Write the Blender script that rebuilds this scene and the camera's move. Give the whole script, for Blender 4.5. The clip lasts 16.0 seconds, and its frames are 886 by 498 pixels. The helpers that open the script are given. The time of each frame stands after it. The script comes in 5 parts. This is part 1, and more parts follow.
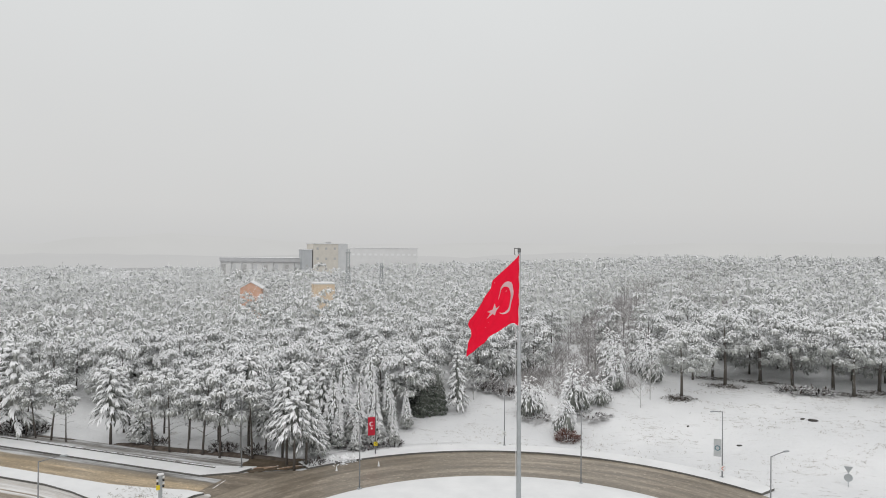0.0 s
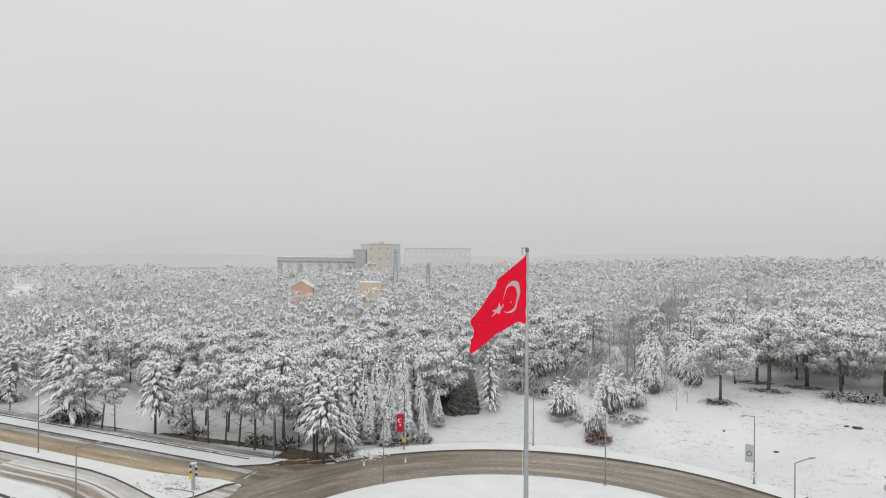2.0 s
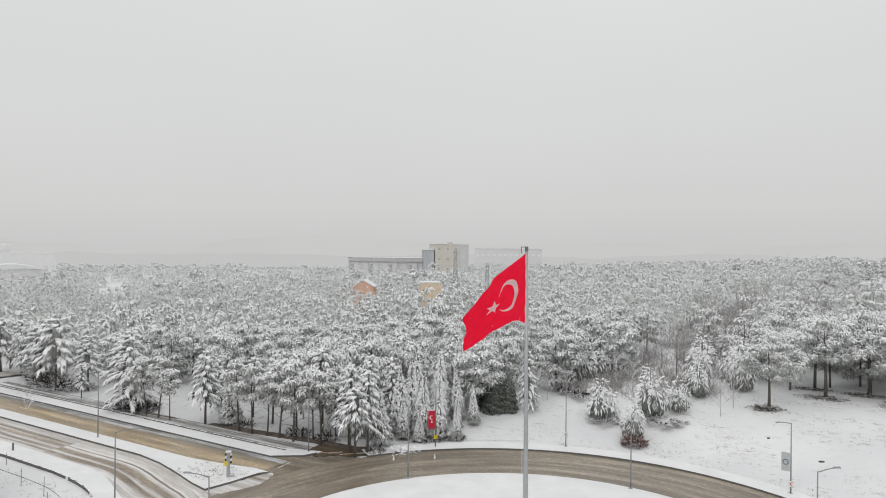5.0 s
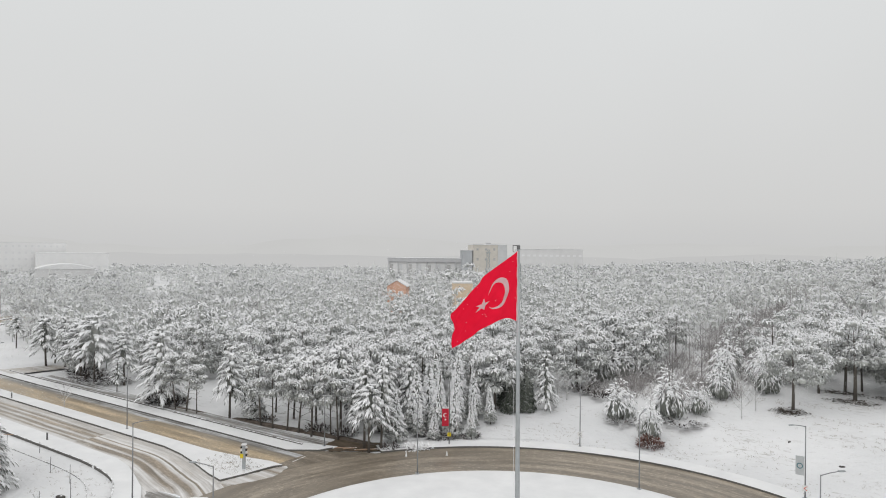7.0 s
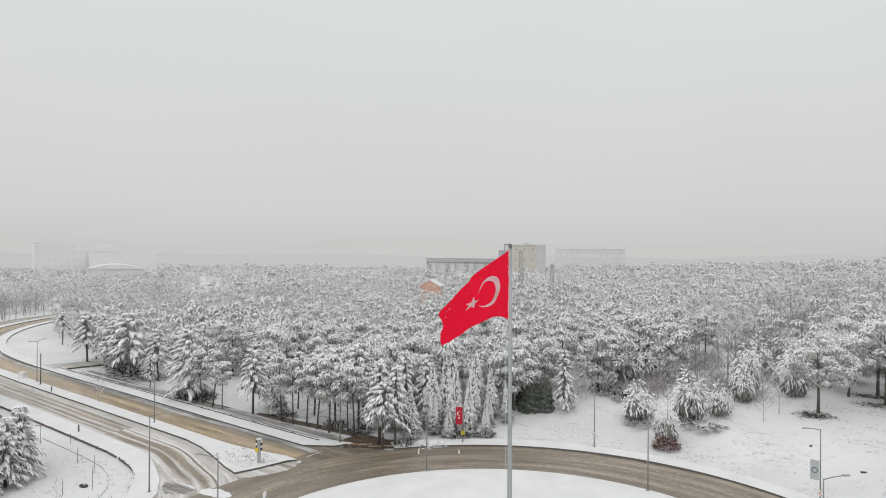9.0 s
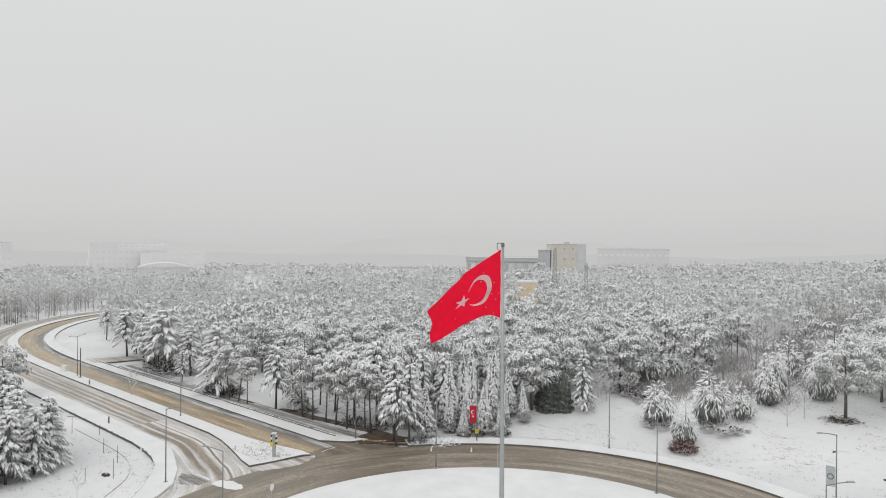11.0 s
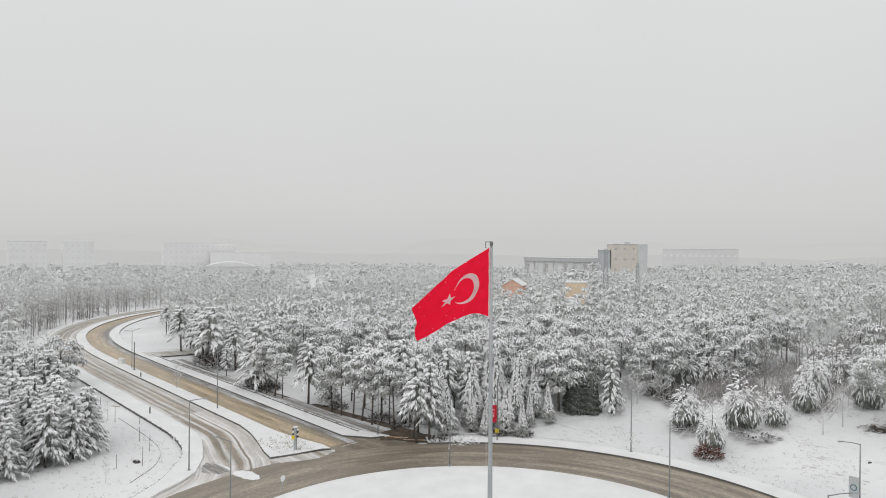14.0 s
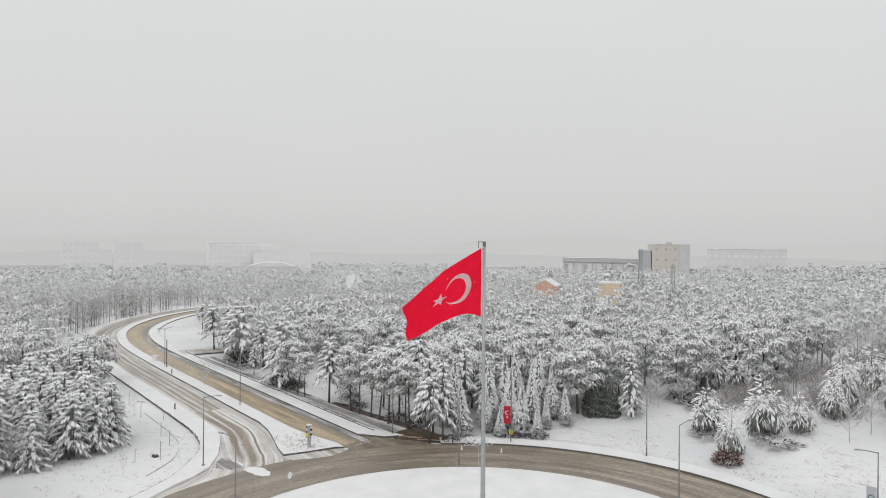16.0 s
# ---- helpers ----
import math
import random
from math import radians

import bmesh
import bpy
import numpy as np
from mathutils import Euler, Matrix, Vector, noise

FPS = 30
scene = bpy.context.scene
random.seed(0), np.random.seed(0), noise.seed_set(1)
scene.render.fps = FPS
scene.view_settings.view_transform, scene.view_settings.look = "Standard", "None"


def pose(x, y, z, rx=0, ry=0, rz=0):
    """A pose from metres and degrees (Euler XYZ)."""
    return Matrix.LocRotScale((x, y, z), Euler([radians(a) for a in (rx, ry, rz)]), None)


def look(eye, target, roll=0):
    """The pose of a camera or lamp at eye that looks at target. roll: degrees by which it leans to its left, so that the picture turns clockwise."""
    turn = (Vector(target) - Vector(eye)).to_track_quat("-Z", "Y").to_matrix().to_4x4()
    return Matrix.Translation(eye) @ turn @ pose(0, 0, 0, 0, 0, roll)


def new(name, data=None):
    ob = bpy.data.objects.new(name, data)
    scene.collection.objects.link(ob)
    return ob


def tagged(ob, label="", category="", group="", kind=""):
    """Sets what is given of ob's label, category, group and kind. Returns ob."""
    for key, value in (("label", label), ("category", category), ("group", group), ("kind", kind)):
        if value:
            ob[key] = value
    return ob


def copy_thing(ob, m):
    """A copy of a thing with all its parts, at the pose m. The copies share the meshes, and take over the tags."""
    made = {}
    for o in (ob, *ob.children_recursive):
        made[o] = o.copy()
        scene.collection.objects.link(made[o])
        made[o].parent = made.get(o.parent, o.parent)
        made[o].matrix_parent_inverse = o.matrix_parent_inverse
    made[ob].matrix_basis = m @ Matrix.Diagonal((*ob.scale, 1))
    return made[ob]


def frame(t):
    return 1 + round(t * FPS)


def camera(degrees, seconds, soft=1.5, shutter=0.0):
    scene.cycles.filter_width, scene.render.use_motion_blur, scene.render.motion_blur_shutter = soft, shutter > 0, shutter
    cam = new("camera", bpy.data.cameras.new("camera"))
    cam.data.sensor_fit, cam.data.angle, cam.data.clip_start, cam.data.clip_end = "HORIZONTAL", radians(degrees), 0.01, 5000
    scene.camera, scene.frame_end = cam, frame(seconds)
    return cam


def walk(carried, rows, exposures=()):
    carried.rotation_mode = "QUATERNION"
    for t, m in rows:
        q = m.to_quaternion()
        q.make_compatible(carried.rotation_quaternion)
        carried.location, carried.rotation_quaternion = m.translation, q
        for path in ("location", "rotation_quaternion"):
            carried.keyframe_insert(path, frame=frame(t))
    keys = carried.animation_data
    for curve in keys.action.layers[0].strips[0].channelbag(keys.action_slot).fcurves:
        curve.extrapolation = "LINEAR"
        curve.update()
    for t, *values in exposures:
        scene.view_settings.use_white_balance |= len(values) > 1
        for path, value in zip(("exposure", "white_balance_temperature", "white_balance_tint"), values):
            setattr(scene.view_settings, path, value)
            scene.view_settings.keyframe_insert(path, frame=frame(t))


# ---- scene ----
cam = camera(66.9, 16.0, soft=1.0)
PATH = [
    (0, (-1.097, 0.276, 25.433), (-1.761, 2.163, 25.434), 0.4),
    (0.5, (-0.129, 0.395, 25.434), (-0.834, 2.267, 25.434), 0.5),
    (1, (0.79, 0.576, 25.392), (0.045, 2.432, 25.392), 0.5),
    (1.5, (1.72, 0.7, 25.408), (0.936, 2.54, 25.408), 0.5),
    (2, (2.654, 0.922, 25.412), (1.83, 2.744, 25.412), 0.5),
    (2.5, (3.635, 1.172, 25.388), (2.771, 2.976, 25.388), 0.5),
    (3, (4.584, 1.468, 25.376), (3.681, 3.252, 25.376), 0.5),
    (3.5, (5.541, 1.708, 25.375), (4.6, 3.473, 25.374), 0.5),
    (4, (6.453, 2.031, 25.375), (5.481, 3.779, 25.374), 0.5),
    (6.5, (11.076, 3.783, 25.22), (9.965, 5.446, 25.221), 0.5),
    (7, (12.054, 4.142, 25.195), (10.914, 5.786, 25.196), 0.5),
    (7.5, (13.023, 4.526, 25.154), (11.856, 6.151, 25.156), 0.5),
    (8, (13.906, 4.963, 25.123), (12.713, 6.569, 25.126), 0.4),
    (8.5, (14.783, 5.465, 25.106), (13.564, 7.05, 25.108), 0.5),
    (9, (15.643, 5.984, 25.114), (14.397, 7.549, 25.115), 0.4),
    (11.5, (19.859, 8.884, 25.106), (18.484, 10.337, 25.103), 0.5),
    (12, (20.666, 9.501, 25.082), (19.266, 10.93, 25.078), 0.5),
    (12.5, (21.468, 10.129, 25.077), (20.045, 11.534, 25.073), 0.5),
    (13, (22.218, 10.785, 25.072), (20.772, 12.167, 25.069), 0.5),
    (13.5, (22.932, 11.472, 25.067), (21.464, 12.831, 25.064), 0.5),
    (14, (23.638, 12.194, 25.037), (22.148, 13.529, 25.034), 0.5),
    (14.5, (24.319, 12.926, 25.024), (22.808, 14.236, 25.022), 0.5),
    (15, (24.956, 13.674, 25.03), (23.423, 14.959, 25.027), 0.4),
    (15.5, (25.568, 14.426, 25.02), (24.015, 15.686, 25.018), 0.5),
    (16, (26.106, 15.25, 25.045), (24.532, 16.485, 25.042), 0.5),
]
walk(cam, [(t, look(eye, target, roll)) for t, eye, target, roll in PATH])

# ---- world and light: a pale overcast sky that brightens towards the zenith ----
scene.view_settings.exposure = 0.0
world = bpy.data.worlds.new("overcast_sky")
scene.world = world
world.use_nodes = True
wt = world.node_tree
wt.nodes.clear()
w_out = wt.nodes.new("ShaderNodeOutputWorld")
w_bg = wt.nodes.new("ShaderNodeBackground")
w_sky = wt.nodes.new("ShaderNodeTexSky")
w_sky.sky_type, w_sky.sun_disc = "NISHITA", False
w_sky.sun_elevation, w_sky.sun_rotation = radians(38), radians(200)
w_sky.dust_density, w_sky.air_density = 6.0, 1.5
w_grey = wt.nodes.new("ShaderNodeHueSaturation")
w_grey.inputs["Saturation"].default_value = 0.15
w_grey.inputs["Value"].default_value = 0.05
w_co = wt.nodes.new("ShaderNodeTexCoord")
w_sep = wt.nodes.new("ShaderNodeSeparateXYZ")
w_ramp = wt.nodes.new("ShaderNodeValToRGB")
w_ramp.color_ramp.elements[0].position, w_ramp.color_ramp.elements[0].color = 0.0, (0.583, 0.583, 0.581, 1)
w_ramp.color_ramp.elements[1].position, w_ramp.color_ramp.elements[1].color = 1.0, (1.0, 1.0, 1.0, 1)
for at, c in ((0.06, (0.628, 0.628, 0.623, 1)), (0.38, (0.702, 0.717, 0.72, 1))):
    w_ramp.color_ramp.elements.new(at).color = c
w_noise = wt.nodes.new("ShaderNodeTexNoise")
w_noise.inputs["Scale"].default_value, w_noise.inputs["Detail"].default_value = 2.2, 3.0
w_map = wt.nodes.new("ShaderNodeMapRange")
w_map.inputs["To Min"].default_value, w_map.inputs["To Max"].default_value = 0.96, 1.04
w_mul = wt.nodes.new("ShaderNodeMixRGB")
w_mul.blend_type, w_mul.inputs["Fac"].default_value = "MULTIPLY", 1.0
w_add = wt.nodes.new("ShaderNodeMixRGB")
w_add.blend_type, w_add.inputs["Fac"].default_value = "ADD", 0.12
wt.links.new(w_co.outputs["Generated"], w_sep.inputs[0])
wt.links.new(w_co.outputs["Generated"], w_noise.inputs["Vector"])
wt.links.new(w_sep.outputs["Z"], w_ramp.inputs[0])
wt.links.new(w_noise.outputs[0], w_map.inputs["Value"])
wt.links.new(w_ramp.outputs[0], w_mul.inputs[1])
wt.links.new(w_map.outputs[0], w_mul.inputs[2])
wt.links.new(w_sky.outputs[0], w_grey.inputs["Color"])
wt.links.new(w_mul.outputs[0], w_add.inputs[1])
wt.links.new(w_grey.outputs[0], w_add.inputs[2])
wt.links.new(w_add.outputs[0], w_bg.inputs["Color"])
wt.links.new(w_bg.outputs[0], w_out.inputs["Surface"])

sun = new("sun", bpy.data.lights.new("sun", "SUN"))
sun.data.energy, sun.data.angle, sun.data.color = 0.5, radians(40), (1.0, 0.99, 0.98)
sun.matrix_world = look((30, -60, 90), (0, 40, 0))


# ---- materials ----
def tree_of(name, rough=0.8, metal=0.0):
    m = bpy.data.materials.new(name)
    m.use_nodes = True
    b = m.node_tree.nodes["Principled BSDF"]
    b.inputs["Roughness"].default_value, b.inputs["Metallic"].default_value = rough, metal
    return m, m.node_tree, b


def node(nt, kind, **sockets):
    n = nt.nodes.new(kind)
    for k, v in sockets.items():
        n.inputs[k.replace("_", " ")].default_value = v
    return n


def coords(nt, kind="Object", stretch=(1, 1, 1)):
    c = nt.nodes.new("ShaderNodeTexCoord")
    mp = nt.nodes.new("ShaderNodeMapping")
    mp.inputs["Scale"].default_value = stretch
    nt.links.new(c.outputs[kind], mp.inputs["Vector"])
    return mp.outputs[0]


def noisy(nt, scale, detail=4.0, vec=None, rough=0.55):
    n = node(nt, "ShaderNodeTexNoise", Scale=scale, Detail=detail, Roughness=rough)
    if vec is not None:
        nt.links.new(vec, n.inputs["Vector"])
    return n.outputs[0]


def span(nt, value, a, b, lo=0.0, hi=1.0):
    n = node(nt, "ShaderNodeMapRange", From_Min=a, From_Max=b, To_Min=lo, To_Max=hi)
    nt.links.new(value, n.inputs["Value"])
    return n.outputs[0]


def maths(nt, op, a, b=None):
    n = nt.nodes.new("ShaderNodeMath")
    n.operation = op
    for k, v in ((0, a), (1, b)):
        if v is None:
            continue
        if isinstance(v, (int, float)):
            n.inputs[k].default_value = v
        else:
            nt.links.new(v, n.inputs[k])
    return n.outputs[0]


def blend(nt, fac, a, b):
    n = nt.nodes.new("ShaderNodeMixRGB")
    for k, v in (("Fac", fac), ("Color1", a), ("Color2", b)):
        if isinstance(v, (int, float)):
            n.inputs[k].default_value = v
        elif isinstance(v, tuple):
            n.inputs[k].default_value = (*v, 1) if len(v) == 3 else v
        else:
            nt.links.new(v, n.inputs[k])
    return n.outputs[0]


def bumped(nt, b, height, strength, far=0.05):
    n = node(nt, "ShaderNodeBump", Strength=strength, Distance=far)
    nt.links.new(height, n.inputs["Height"])
    nt.links.new(n.outputs[0], b.inputs["Normal"])


SNOW_A, SNOW_B = (0.71, 0.712, 0.715), (0.80, 0.80, 0.80)


def snow_ground():
    m, nt, b = tree_of("snow_cover", 0.75)
    vec = coords(nt)
    big, small = noisy(nt, 0.05, 4, vec), noisy(nt, 1.1, 5, vec)
    white = blend(nt, span(nt, big, 0.35, 0.65), (0.665, 0.668, 0.676), (0.78, 0.78, 0.785))
    tufty = maths(nt, "MULTIPLY", span(nt, noisy(nt, 0.9, 8, coords(nt, stretch=(0.6, 1.6, 1)), 0.75), 0.57, 0.66), span(nt, noisy(nt, 0.07, 4, vec), 0.42, 0.6))
    dirty = blend(nt, maths(nt, "MULTIPLY", tufty, 0.8), white, (0.26, 0.235, 0.205))
    nt.links.new(dirty, b.inputs["Base Color"])
    bumped(nt, b, maths(nt, "ADD", small, noisy(nt, 0.35, 4, vec)), 0.8, 0.25)
    return m


def snow_clean(name="packed_snow", grit=0.25):
    m, nt, b = tree_of(name, 0.7)
    vec = coords(nt)
    white = blend(nt, span(nt, noisy(nt, 0.35, 5, vec), 0.3, 0.7), SNOW_A, SNOW_B)
    specks = span(nt, noisy(nt, 2.6, 6, coords(nt, stretch=(0.5, 1.5, 1)), 0.7), 0.64, 0.72)
    nt.links.new(blend(nt, maths(nt, "MULTIPLY", specks, grit), white, (0.25, 0.22, 0.19)), b.inputs["Base Color"])
    bumped(nt, b, noisy(nt, 1.6, 5, vec), 0.4, 0.08)
    return m


def slush_road(name, base, tan, snow_from, snow_to, streak, edge=None, tracks=(), bare=0.2, lying=(0.80, 0.81, 0.83)):
    """Wet asphalt with sandy slush along the tracks; snow lies where the stretched noise is high. UV in metres: across, along."""
    m, nt, b = tree_of(name, 0.45)
    uv = coords(nt, "UV", (1.0, 0.012, 1))
    fine = coords(nt, "UV", (2.2, 0.7, 1))
    lanes = noisy(nt, streak, 5, uv)
    blotch = noisy(nt, 0.5, 6, fine, 0.65)
    c = blend(nt, span(nt, lanes, 0.38, 0.62), base, tan)
    c = blend(nt, span(nt, blotch, 0.25, 0.75, 0.0, 0.5), c, (base[0] * 0.55, base[1] * 0.55, base[2] * 0.57))
    grit = noisy(nt, 3.2, 8, coords(nt, "UV", (1.0, 0.55, 1)), 0.8)
    c = blend(nt, span(nt, grit, 0.54, 0.64, 0.0, 0.8), c, (tan[0] * 1.55, tan[1] * 1.55, tan[2] * 1.6))
    c = blend(nt, span(nt, grit, 0.46, 0.36, 0.0, 0.75), c, (base[0] * 0.42, base[1] * 0.42, base[2] * 0.44))
    mottle = noisy(nt, 0.9, 7, coords(nt, "UV", (1.0, 0.09, 1)), 0.7)
    c = blend(nt, span(nt, mottle, 0.49, 0.60, 0.0, 0.6), c, (base[0] * 0.5, base[1] * 0.48, base[2] * 0.46))
    c = blend(nt, span(nt, mottle, 0.46, 0.37, 0.0, 0.5), c, (tan[0] * 1.3, tan[1] * 1.3, tan[2] * 1.35))
    wet = noisy(nt, 0.16, 5, coords(nt, "UV", (1.0, 0.25, 1)), 0.6)
    c = blend(nt, span(nt, wet, 0.46, 0.62, 0.0, 0.55), c, (base[0] * 0.6, base[1] * 0.58, base[2] * 0.55))
    lie = maths(nt, "ADD", maths(nt, "MULTIPLY", noisy(nt, streak * 1.4, 6, coords(nt, "UV", (1.0, 0.018, 1)), 0.7), 0.70), maths(nt, "MULTIPLY", noisy(nt, 0.30, 6, coords(nt, "UV", (1.0, 0.35, 1)), 0.7), 0.30))
    if edge:
        sep = nt.nodes.new("ShaderNodeSeparateXYZ")
        nt.links.new(coords(nt, "UV"), sep.inputs[0])
        c = blend(nt, span(nt, maths(nt, "ADD", sep.outputs["X"], span(nt, lanes, 0.3, 0.7, -0.8, 0.8)), edge[0], edge[0] + 1.2), c, (0.17, 0.16, 0.145))
        lie = maths(nt, "ADD", lie, span(nt, sep.outputs["X"], edge[0], edge[1], 0.0, edge[2]))
    if tracks:
        sep = nt.nodes.new("ShaderNodeSeparateXYZ")
        nt.links.new(coords(nt, "UV"), sep.inputs[0])
        weave = maths(nt, "ADD", sep.outputs["X"], span(nt, noisy(nt, 0.05, 3, coords(nt, "UV", (0.4, 1, 1))), 0.3, 0.7, -0.22, 0.22))
        for at, half in tracks:
            run = span(nt, maths(nt, "ABSOLUTE", maths(nt, "SUBTRACT", weave, at)), half, half * 0.35)
            run = maths(nt, "MULTIPLY", run, span(nt, noisy(nt, 0.06, 4, coords(nt, "UV", (2.0, 1, 1)), 0.6), 0.32, 0.6, 0.35, 1.0))
            lie = maths(nt, "SUBTRACT", lie, maths(nt, "MULTIPLY", run, bare))
    white = span(nt, lie, snow_from, snow_to)
    nt.links.new(blend(nt, white, c, lying), b.inputs["Base Color"])
    nt.links.new(maths(nt, "ADD", span(nt, white, 0, 1, 0.0, 0.35), span(nt, mottle, 0.35, 0.65, 0.5, 0.3)), b.inputs["Roughness"])
    bumped(nt, b, maths(nt, "ADD", blotch, white), 0.35, 0.03)
    return m


def snowy(name, dark, other, low, high, rough=0.85, grain=6.0, white=0.90, patchy=0.0):
    """A surface whose upward faces carry snow."""
    m, nt, b = tree_of(name, rough)
    g = nt.nodes.new("ShaderNodeNewGeometry")
    sep = nt.nodes.new("ShaderNodeSeparateXYZ")
    nt.links.new(g.outputs["Normal"], sep.inputs[0])
    vec = coords(nt)
    n = noisy(nt, grain, 3, vec)
    up = maths(nt, "ADD", sep.outputs["Z"], span(nt, n, 0.25, 0.75, -0.35, 0.35))
    if patchy:
        up = maths(nt, "ADD", up, span(nt, noisy(nt, 0.035, 3, vec), 0.32, 0.68, -patchy, patchy))
    fac = span(nt, up, low, high)
    under = blend(nt, g.outputs["Random Per Island"], dark, other)
    nt.links.new(blend(nt, fac, under, (white, white, min(1.0, 1.012 * white))), b.inputs["Base Color"])
    return m


def needles(name, paleness, low=0.28, high=0.98, white=0.90):
    """Pine needles under snow; the second value pales the needle colour, as haze does with distance."""
    mixc = lambda c: tuple(v * (1 - paleness) + w * paleness for v, w in zip(c, (0.618, 0.622, 0.632)))  # noqa: E731
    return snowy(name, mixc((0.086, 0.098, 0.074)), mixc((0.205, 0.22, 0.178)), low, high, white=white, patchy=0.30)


def plain(name, colour, rough=0.6, metal=0.0, vary=0.12, scale=3.0, bump=0.0, kind="Object"):
    m, nt, b = tree_of(name, rough, metal)
    b.inputs["Specular IOR Level"].default_value = 0.08 if rough > 0.7 else 0.4
    n = noisy(nt, scale, 5, coords(nt, kind))
    dim = tuple(v * (1 - vary) for v in colour)
    lit = tuple(min(1, v * (1 + vary)) for v in colour)
    nt.links.new(blend(nt, span(nt, n, 0.3, 0.7), dim, lit), b.inputs["Base Color"])
    if bump:
        bumped(nt, b, n, bump, 0.02)
    return m


M_SNOW, M_PACKED = snow_ground(), snow_clean()
M_ISLAND = snow_clean("island_snow", 0.12)
M_RING = slush_road("ring_asphalt", (0.238, 0.202, 0.157), (0.385, 0.328, 0.255), 0.66, 0.82, 0.6)
M_TAN = slush_road("sanded_slush", (0.43, 0.34, 0.225), (0.56, 0.44, 0.29), 0.57, 0.71, 0.5, (3.5, 5.9, 0.13))
M_GREY = slush_road("snowy_tracks", (0.27, 0.225, 0.17), (0.43, 0.365, 0.285), 0.36, 0.58, 0.65, tracks=((1.9, 0.3), (2.9, 0.45), (4.1, 0.45), (5.0, 0.3)), bare=0.2, lying=(0.66, 0.65, 0.64))
M_KERB = snowy("kerb_stone", (0.09, 0.088, 0.08), (0.15, 0.145, 0.135), 0.75, 1.05, 0.8, 2.0)
M_DIRT = snow_clean("bare_verge", 1.0)
M_NEEDLE = needles("snowy_needles", 0.50, -0.12, 0.52, 0.93)
# Later tones paint the haze of distance into needles and snow alike.
M_PINE = [needles("laden_needles", 0.82, -0.12, 0.56, 0.90), needles("hazed_needles", 0.88, -0.1, 0.68, 0.82), needles("rimed_needles", 0.95, -0.05, 0.8, 0.72), needles("haziest_needles", 0.97, 0.0, 0.9, 0.67)]
# Per-tone offsets: the same haze paling for the inner needles.
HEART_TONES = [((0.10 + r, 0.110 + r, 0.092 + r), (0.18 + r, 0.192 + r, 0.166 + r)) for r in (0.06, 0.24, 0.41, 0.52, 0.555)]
# Dark snow-free needle mass, which also serves as the shaded gaps between shoots.
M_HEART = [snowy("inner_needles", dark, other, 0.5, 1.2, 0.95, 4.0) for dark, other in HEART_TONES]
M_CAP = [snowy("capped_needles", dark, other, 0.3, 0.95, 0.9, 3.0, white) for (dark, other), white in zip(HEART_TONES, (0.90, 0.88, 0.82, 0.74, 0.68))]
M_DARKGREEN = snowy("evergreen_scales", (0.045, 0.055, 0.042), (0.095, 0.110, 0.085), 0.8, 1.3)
M_BARK = snowy("pine_bark", (0.07, 0.06, 0.052), (0.13, 0.115, 0.10), 0.5, 0.9, 0.9, 3.0)
M_TWIG = snowy("frosted_twigs", (0.26, 0.245, 0.235), (0.44, 0.43, 0.42), -0.1, 0.6)
M_BARE = snowy("bare_grey_twigs", (0.25, 0.235, 0.228), (0.38, 0.36, 0.352), 0.3, 1.0)
M_RUST = snowy("russet_leaves", (0.09, 0.034, 0.025), (0.16, 0.072, 0.05), 0.9, 1.2)
M_STEEL = plain("galvanised_steel", (0.42, 0.44, 0.45), 0.45, 0.6, 0.08)
M_DARKSTEEL = plain("weathered_steel", (0.16, 0.16, 0.16), 0.5, 0.4)


def bunting(name, colour):
    """Thin woven cloth that lets half of the light through."""
    m = plain(name, colour, 0.75, 0.0, 0.10, 1.2)
    nt = m.node_tree
    glow = node(nt, "ShaderNodeBsdfTranslucent", Color=(*colour, 1))
    mixed = node(nt, "ShaderNodeMixShader", Fac=0.45)
    nt.links.new(nt.nodes["Principled BSDF"].outputs[0], mixed.inputs[1])
    nt.links.new(glow.outputs[0], mixed.inputs[2])
    nt.links.new(mixed.outputs[0], nt.nodes["Material Output"].inputs["Surface"])
    return m


M_RED = bunting("red_bunting", (0.96, 0.014, 0.05))
M_EMBLEM = bunting("white_bunting", (0.84, 0.79, 0.81))
M_WHITE = plain("white_cloth", (0.80, 0.78, 0.80), 0.8, 0.0, 0.05)


# ---- mesh helpers ----
def raw(name, verts, faces, smooth=False, uvs=None, slots=None):
    me = bpy.data.meshes.new(name)
    if isinstance(faces, np.ndarray):
        n, k = faces.shape
        me.vertices.add(len(verts)), me.loops.add(n * k), me.polygons.add(n)
        me.vertices.foreach_set("co", np.asarray(verts, np.float32).ravel())
        me.loops.foreach_set("vertex_index", faces.astype(np.int32).ravel())
        me.polygons.foreach_set("loop_start", np.arange(0, n * k, k, dtype=np.int32))
        me.update(calc_edges=True)
    else:
        me.from_pydata(np.asarray(verts, float).tolist(), [], [list(map(int, f)) for f in faces])
    if uvs is not None:
        layer = me.uv_layers.new(name="UVMap")
        loops = np.empty(len(me.loops), dtype=np.int32)
        me.loops.foreach_get("vertex_index", loops)
        layer.data.foreach_set("uv", np.asarray(uvs, np.float32)[loops].ravel())
    if smooth:
        me.polygons.foreach_set("use_smooth", np.ones(len(me.polygons), dtype=bool))
    if slots is not None:
        me.polygons.foreach_set("material_index", np.asarray(slots, np.int32))
    me.update()
    return me


def thing(name, label, category, group="", kind="", at=None):
    ob = tagged(new(name), label, category, group, kind)
    if at is not None:
        ob.matrix_basis = at
    return ob


